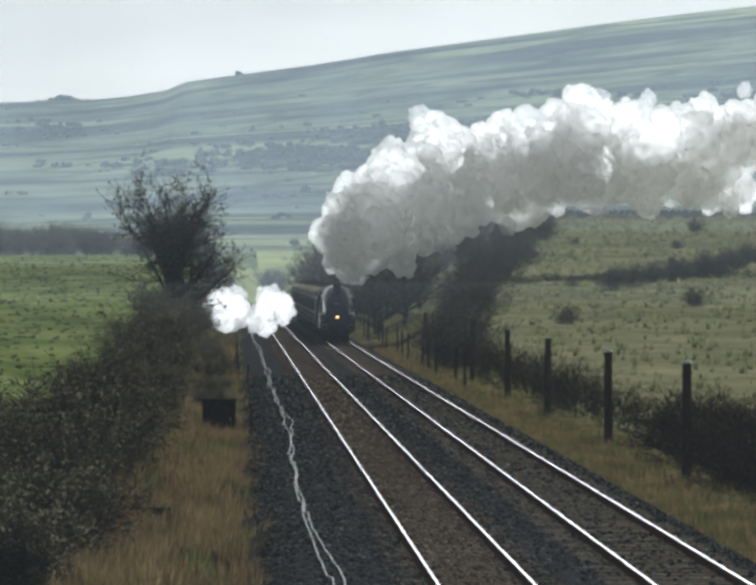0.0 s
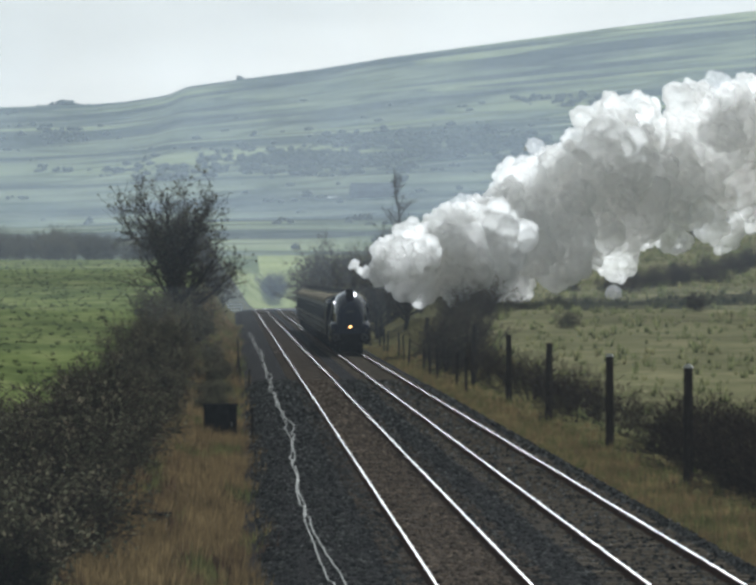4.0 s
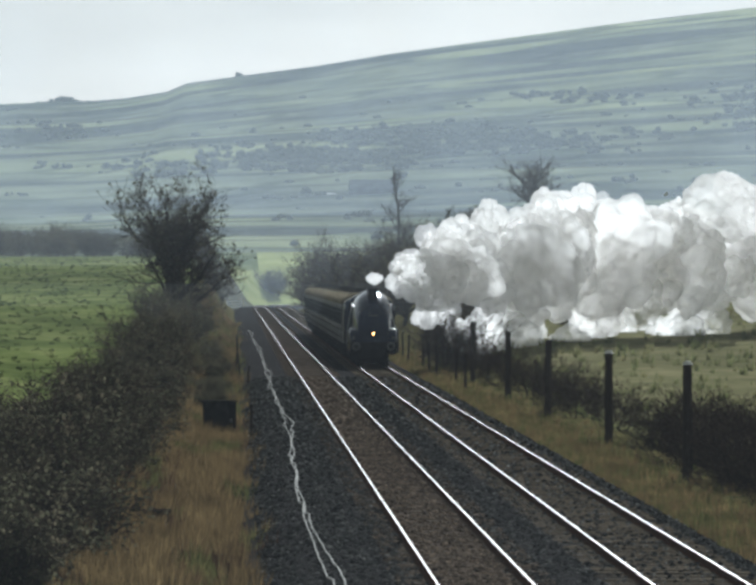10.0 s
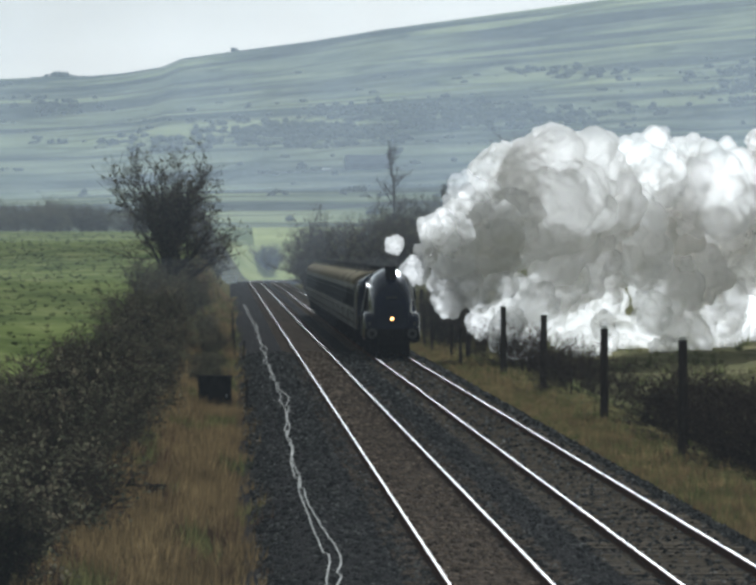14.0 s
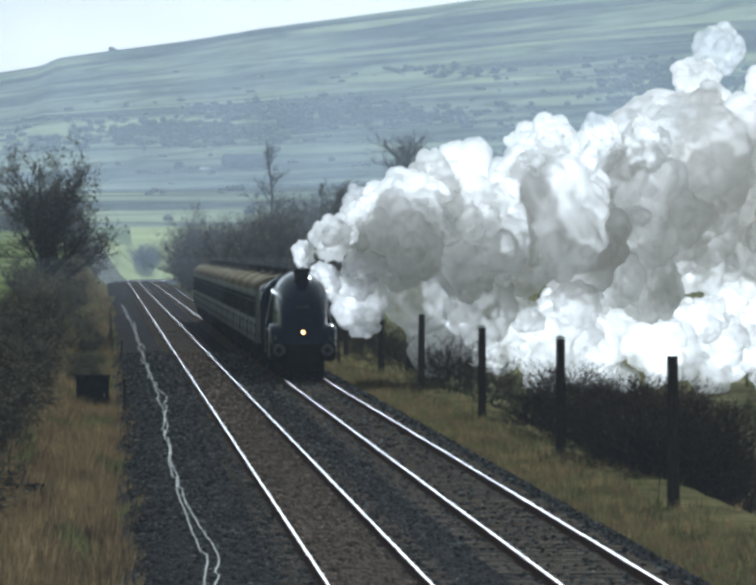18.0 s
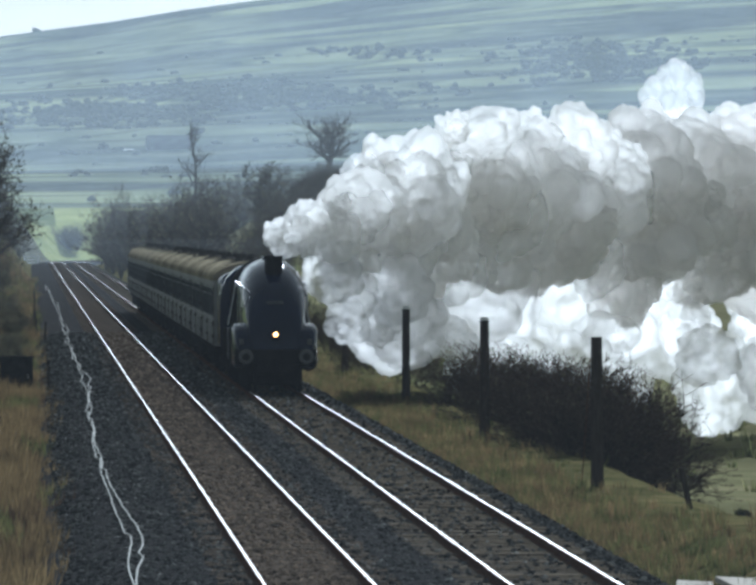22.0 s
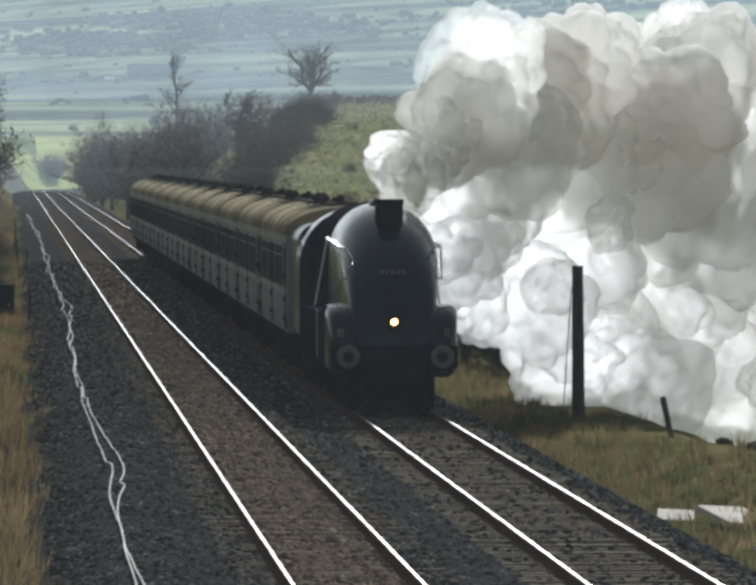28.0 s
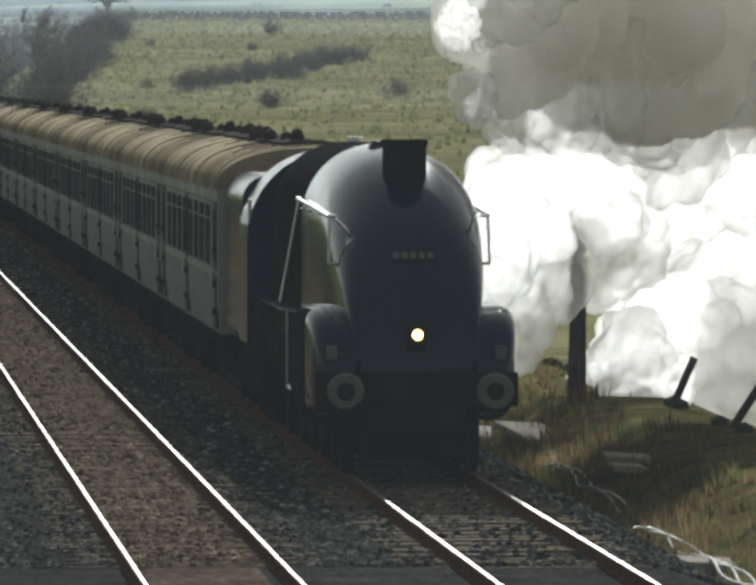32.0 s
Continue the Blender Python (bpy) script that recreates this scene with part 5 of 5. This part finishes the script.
SMOKE = thing("exhaust_smoke", Matrix(), "billowing white and grey smoke and steam from the engine", "smoke", kind="stuff")
CHIMNEY_TOP = 4.06

# the plume's outline over the chimney's mouth, at these distances downwind of it (metres)
DOWNWIND = (0, 2, 5, 8, 12, 16, 24)
TOP = [(0, (6.0, 9.0, 10.4, 11.5, 12.6, 13.6, 15)), (1, (6.0, 9.2, 11, 12.6, 13, 13.3, 14.2)), (2, (4.6, 6.8, 8.6, 9.8, 12.8, 14.6, 14.2)), (3.5, (2.4, 3.9, 5.0, 6.4, 9.8, 13, 17)),
       (6, (1.7, 3.0, 4.6, 5.0, 5.5, 6.5, 9.5)), (7, (1.2, 3.0, 4.3, 4.8, 6.2, 5.8, 7.2)), (9, (1.4, 2.6, 3.8, 4.7, 5.4, 4.0, 6.5)), (12, (1.2, 2.8, 4.6, 6.0, 7.8, 7.3, 8.4))]
TOP += [(16, (1.7, 3.3, 6.0, 8.2, 8.8, 7.8, 9.0)), (18, (1.2, 3.2, 4.3, 4.9, 6.4, 9.8, 10)), (20, (1.0, 2.6, 4.5, 5.3, 5.0, 5.3, 8)), (22, (1.0, 2.7, 4.7, 5.8, 6.0, 6.8, 7)), (23, (1.0, 3.0, 4.4, 4.7, 5.6, 6.2, 7)),
        (27, (1.5, 3.8, 3.1, 3.5, 4, 5, 6)), (28, (1.6, 4.0, 4.2, 4.5, 5, 6, 7)), (32, (1.2, 3.6, 4.6, 5, 5.5, 6, 7))]
BASE = [(0, (0.0, 0.6, 1.3, 2.4, 4.0, 4.5, 5)), (2, (0.2, 0.0, 0.2, 0.6, 1.1, 2.4, 4.4)), (3.5, (0.5, 0.5, -0.6, -1.1, -1.0, 0.2, 4.0)), (6, (0.2, -1.0, -2.2, -2.7, -2.5, -2.0, 0.6)),
        (9, (0.1, -0.8, -1.9, -2.8, -3.5, -3.4, -3)), (12, (0.0, -0.5, -1.3, -2.0, -2.2, -2.1, -2)), (20, (0.0, -0.6, -1.2, -1.8, -2.4, -2.8, -3)), (24, (0.0, -0.4, -0.9, -1.2, -2, -3, -3)), (27, (-0.1, -0.3, -0.9, -1.4, -2.2, -3, -3)), (32, (-0.3, -0.4, -0.9, -1.3, -2, -3, -3))]
FOOT = [(0, (0.0, 0.4, 1.0, 2.2, 3.6, 4.2, 5)), (3.5, (0.4, 0.2, -1.0, -1.4, -1.2, 0.0, 3.8)), (7, (0.0, -1.7, -3.0, -3.6, -3.4, -2.7, -0.8)), (9, (0.0, -1.4, -3.0, -4.2, -5.4, -5.2, -4.6)),
        (12, (0.0, -2.4, -4.0, -5.0, -5.5, -5.7, -5.7)), (22, (0.0, -2.8, -3.8, -5.0, -5.6, -5.8, -6)), (25, (-0.2, -3.2, -5.2, -6.4, -7, -7, -7)), (27, (-0.3, -3.4, -5.8, -7, -7, -7, -7)), (32, (-0.3, -2.9, -4.8, -6, -7, -7, -7))]


def outline(rows, t, d):
    """A line of the outline at the time t, d metres downwind."""
    d = max(0.0, d)
    t = min(32.0, max(0.0, t))
    for (a, va), (b, vb) in zip(rows, rows[1:]):
        if t <= b:
            k = (t - a) / (b - a)
            return float(np.interp(d, DOWNWIND, va)) * (1 - k) + float(np.interp(d, DOWNWIND, vb)) * k


def drift(te, a, slow):
    return 10.4 * slow * max(0.0, a - 0.04)


def lump(te, d):
    """The plume swells and thins with the beat of the exhaust."""
    return 1.0 + sstep(1.0, 5.0, d) * (0.16 * noise.noise((te * 1.7, 3.3, 0)) + 0.1 * noise.noise((te * 4.1, 8.8, 0)))


def plume(te, a, puff):
    """Where a billow that left the chimney at te stands at the age a."""
    r, v, side, along, slow, low = puff
    d = drift(te, a, slow)
    top = CHIMNEY_TOP + outline(TOP, te + a, d) * lump(te, d)
    mid = CHIMNEY_TOP + outline(BASE, te + a, d)
    foot = CHIMNEY_TOP + outline(FOOT, te + a, d)
    lo, hi = (foot + 0.55 * r, max(foot + 0.6 * r, mid + 0.4 * r)) if low else (mid + 0.62 * r, top - 0.78 * r)
    z = lo + v * (hi - lo) if hi > lo else (lo + hi) / 2
    start = 1 - sstep(0.5, 3.0, te)
    x = TRACK_R + d + side * (0.1 + 0.7 * min(a, 2.0) + 1.6 * start * min(1.0, a / 0.4))
    return x, lamp_y(te) + 3.7 + 9.0 * min(a, 1.2) + along * (0.2 + (1.2 if low else 3.0) * min(a, 1.5)) + 6.0 * low * sstep(27, 29, te) * min(1.0, a / 0.3), z


# kinds of billow: how many a second (before and after 21 s), radii, how high in the plume, low-lying or not, meshes
KINDS = [("start", 24.0, 28.0, 0.34, 0.62, 0.2, 0.8, False, PUFFS), ("small", 7.0, 17.0, 0.75, 1.2, 0.0, 1.0, False, PUFFS), ("edge", 9.0, 16.0, 1.2, 1.9, 0.0, 1.0, False, PUFFS),
         ("core", 8.0, 7.0, 1.9, 2.8, 0.06, 0.98, False, LARGE), ("big", 5.0, 3.0, 2.8, 4.2, 0.2, 0.9, False, LARGE), ("wisp", 5.0, 9.0, 0.7, 1.9, -0.1, 1.06, False, WISPS),
         ("steam", 9.0, 17.0, 0.8, 1.4, 0.0, 1.0, True, STEAMS), ("bank", 8.0, 12.0, 1.4, 2.5, 0.0, 1.0, True, STEAMS)]


def smoke():
    rnd = random.Random(7)
    order = []
    for kind_of, n0, n1, *rest in KINDS:
        clock = -3.4
        while clock < 31.9:
            clock += rnd.uniform(0.7, 1.3) / (n0 * 1.7 if clock < 3.5 else n0 if clock < 21 else n1)
            order.append((clock, kind_of, rest))
    for i, (clock, kind_of, (r0, r1, v0, v1, low, meshes)) in enumerate(order):
        te = round(clock * FPS) / FPS
        if low and te < 3.0:
            continue
        r = rnd.uniform(r0, r1)
        v, side, along = v0 + (v1 - v0) * ((i * 0.618034) % 1.0), 2 * ((i * 0.41421) % 1.0) - 1, rnd.uniform(0, 1)
        slow = rnd.uniform(0.55, 0.95) if low else 0.92 + 0.08 * v      # the wind is weaker in the lee of the train
        puff = (r, v, side, along, slow, low)
        go = 0.0            # it shows once the plume has grown round it
        while go < 2.5:
            d = drift(te, go, slow)
            room = outline(BASE, te + go, d) - outline(FOOT, te + go, d) + 1.0 if low else outline(TOP, te + go, d) * lump(te, d) - outline(BASE, te + go, d)
            if room > 1.75 * r and d > (0.9 if low else 0.55 * r - 0.2):
                break
            go += 1 / FPS
        go = round(go * FPS) / FPS
        if te + go > 31.9 or go > 2.4:
            continue
        if not low and kind_of != "wisp" and (te < 0.3 or te < 3.0 and i % 2 or 3.0 < te < 12.0 and i % 3 or 12.0 <= te < 18.5 and i % 2):
            meshes = BRIGHT             # a more light-passing copy, picked by time to brighten the plume
        # late on, a darkened copy stands in for shade high in the plume
        if not low and kind_of != "wisp" and te > 22.5:
            meshes = BRIGHT if kind_of == "start" else BROWN if te > 23.5 and r > 1.15 and v > 0.4 else SOFT
        if meshes is LARGE and te > 10 and v < 0.6:
            meshes = DENSE
        p = new("billow", rnd.choice(meshes))
        p.parent = SMOKE
        p.scale = (r * rnd.uniform(1.0, 1.2), r, r * rnd.uniform(0.85, 1.0))
        rot = [rnd.uniform(0, 360) for _ in range(3)]
        spin = [rnd.uniform(-16, 16) for _ in range(3)]

        def at(a):
            return pose(*plume(te, a, puff), *[q + s * min(a, 8.0) for q, s in zip(rot, spin)])

        rows = []
        if te + go > 0.1:
            x, y, _ = plume(te, go, puff)
            rows += [(q, pose(x - 1.5, y, -3.5 - r * 1.5, *rot)) for q in ([0.0] if te + go - 1 / FPS > 0.1 else []) + [max(0.0, te + go - 1 / FPS)]]
        for a in (go, go + 0.2, go + 0.45, go + 0.8, go + 1.2, go + 1.7, go + 2.3, go + 3.2, go + 5.0):
            t = te + a
            if t < 0:
                continue
            if t > 32:
                break
            if not rows and t > 0:
                rows.append((0.0, at(-te)))
            if rows and t - rows[-1][0] < 0.5 / FPS:
                continue
            rows.append((t, at(a)))
        if rows and rows[-1][0] < 32:
            rows.append((32.0, at(min(32 - te, 9))))
        if rows:
            puff_rows.append((p, rows))
    for j in range(30):      # steam from the drain cocks, left hanging across the line behind the engine
        r = rnd.uniform(0.6, 1.4)
        x0, y0, z0 = rnd.uniform(-1.6, 4.2), 612 + rnd.uniform(0, 26), rnd.uniform(0.8, 3.0)
        gone = rnd.uniform(0.5, 1.5) - 0.1 * x0
        p = new("billow", rnd.choice(STEAMS))
        p.parent = SMOKE
        p.scale = (r, r, r)
        rot = [rnd.uniform(0, 360) for _ in range(3)]
        puff_rows.append((p, [(t, pose(x0 + 0.8 * t, y0 + 2 * t, z0 + 0.5 * t - (6.0 + 2 * r) * sstep(0.0, 1.0, (t - gone) / 1.2), *[q + 9 * t for q in rot])) for t in (0.0, 0.5, 1.0, 1.5, 2.0, 2.5, 3.0, 3.5, 5.0)]
                          + [(32.0, pose(x0 + 4, y0 + 10, -12, *rot))]))


puff_rows = []
smoke()


def motions():
    for ob, back in DRIVE:
        walk(ob, [(t, pose(TRACK_R, y + back, 0)) for t, y in LAMP])
    for p, rows in puff_rows:
        walk(p, rows)
    walk(GULL, [(t, pose(rel * 800 / F_LENS, 800, 4.87 - up * 800 / F_LENS, 0, 0, 8)) for t, rel, up in FLIGHT])
    for wing, sy in WINGS:
        beats = [(0.0, 60.0), (7.0, 60.0)] + [(7.0 + 0.2 * i, 30.0 if i % 2 else -18.0) for i in range(1, 46)] + [(32.0, 10.0)]
        walk(wing, [(t, pose(0, 0, 0, sy * a, 0, 0)) for t, a in beats])


motions()
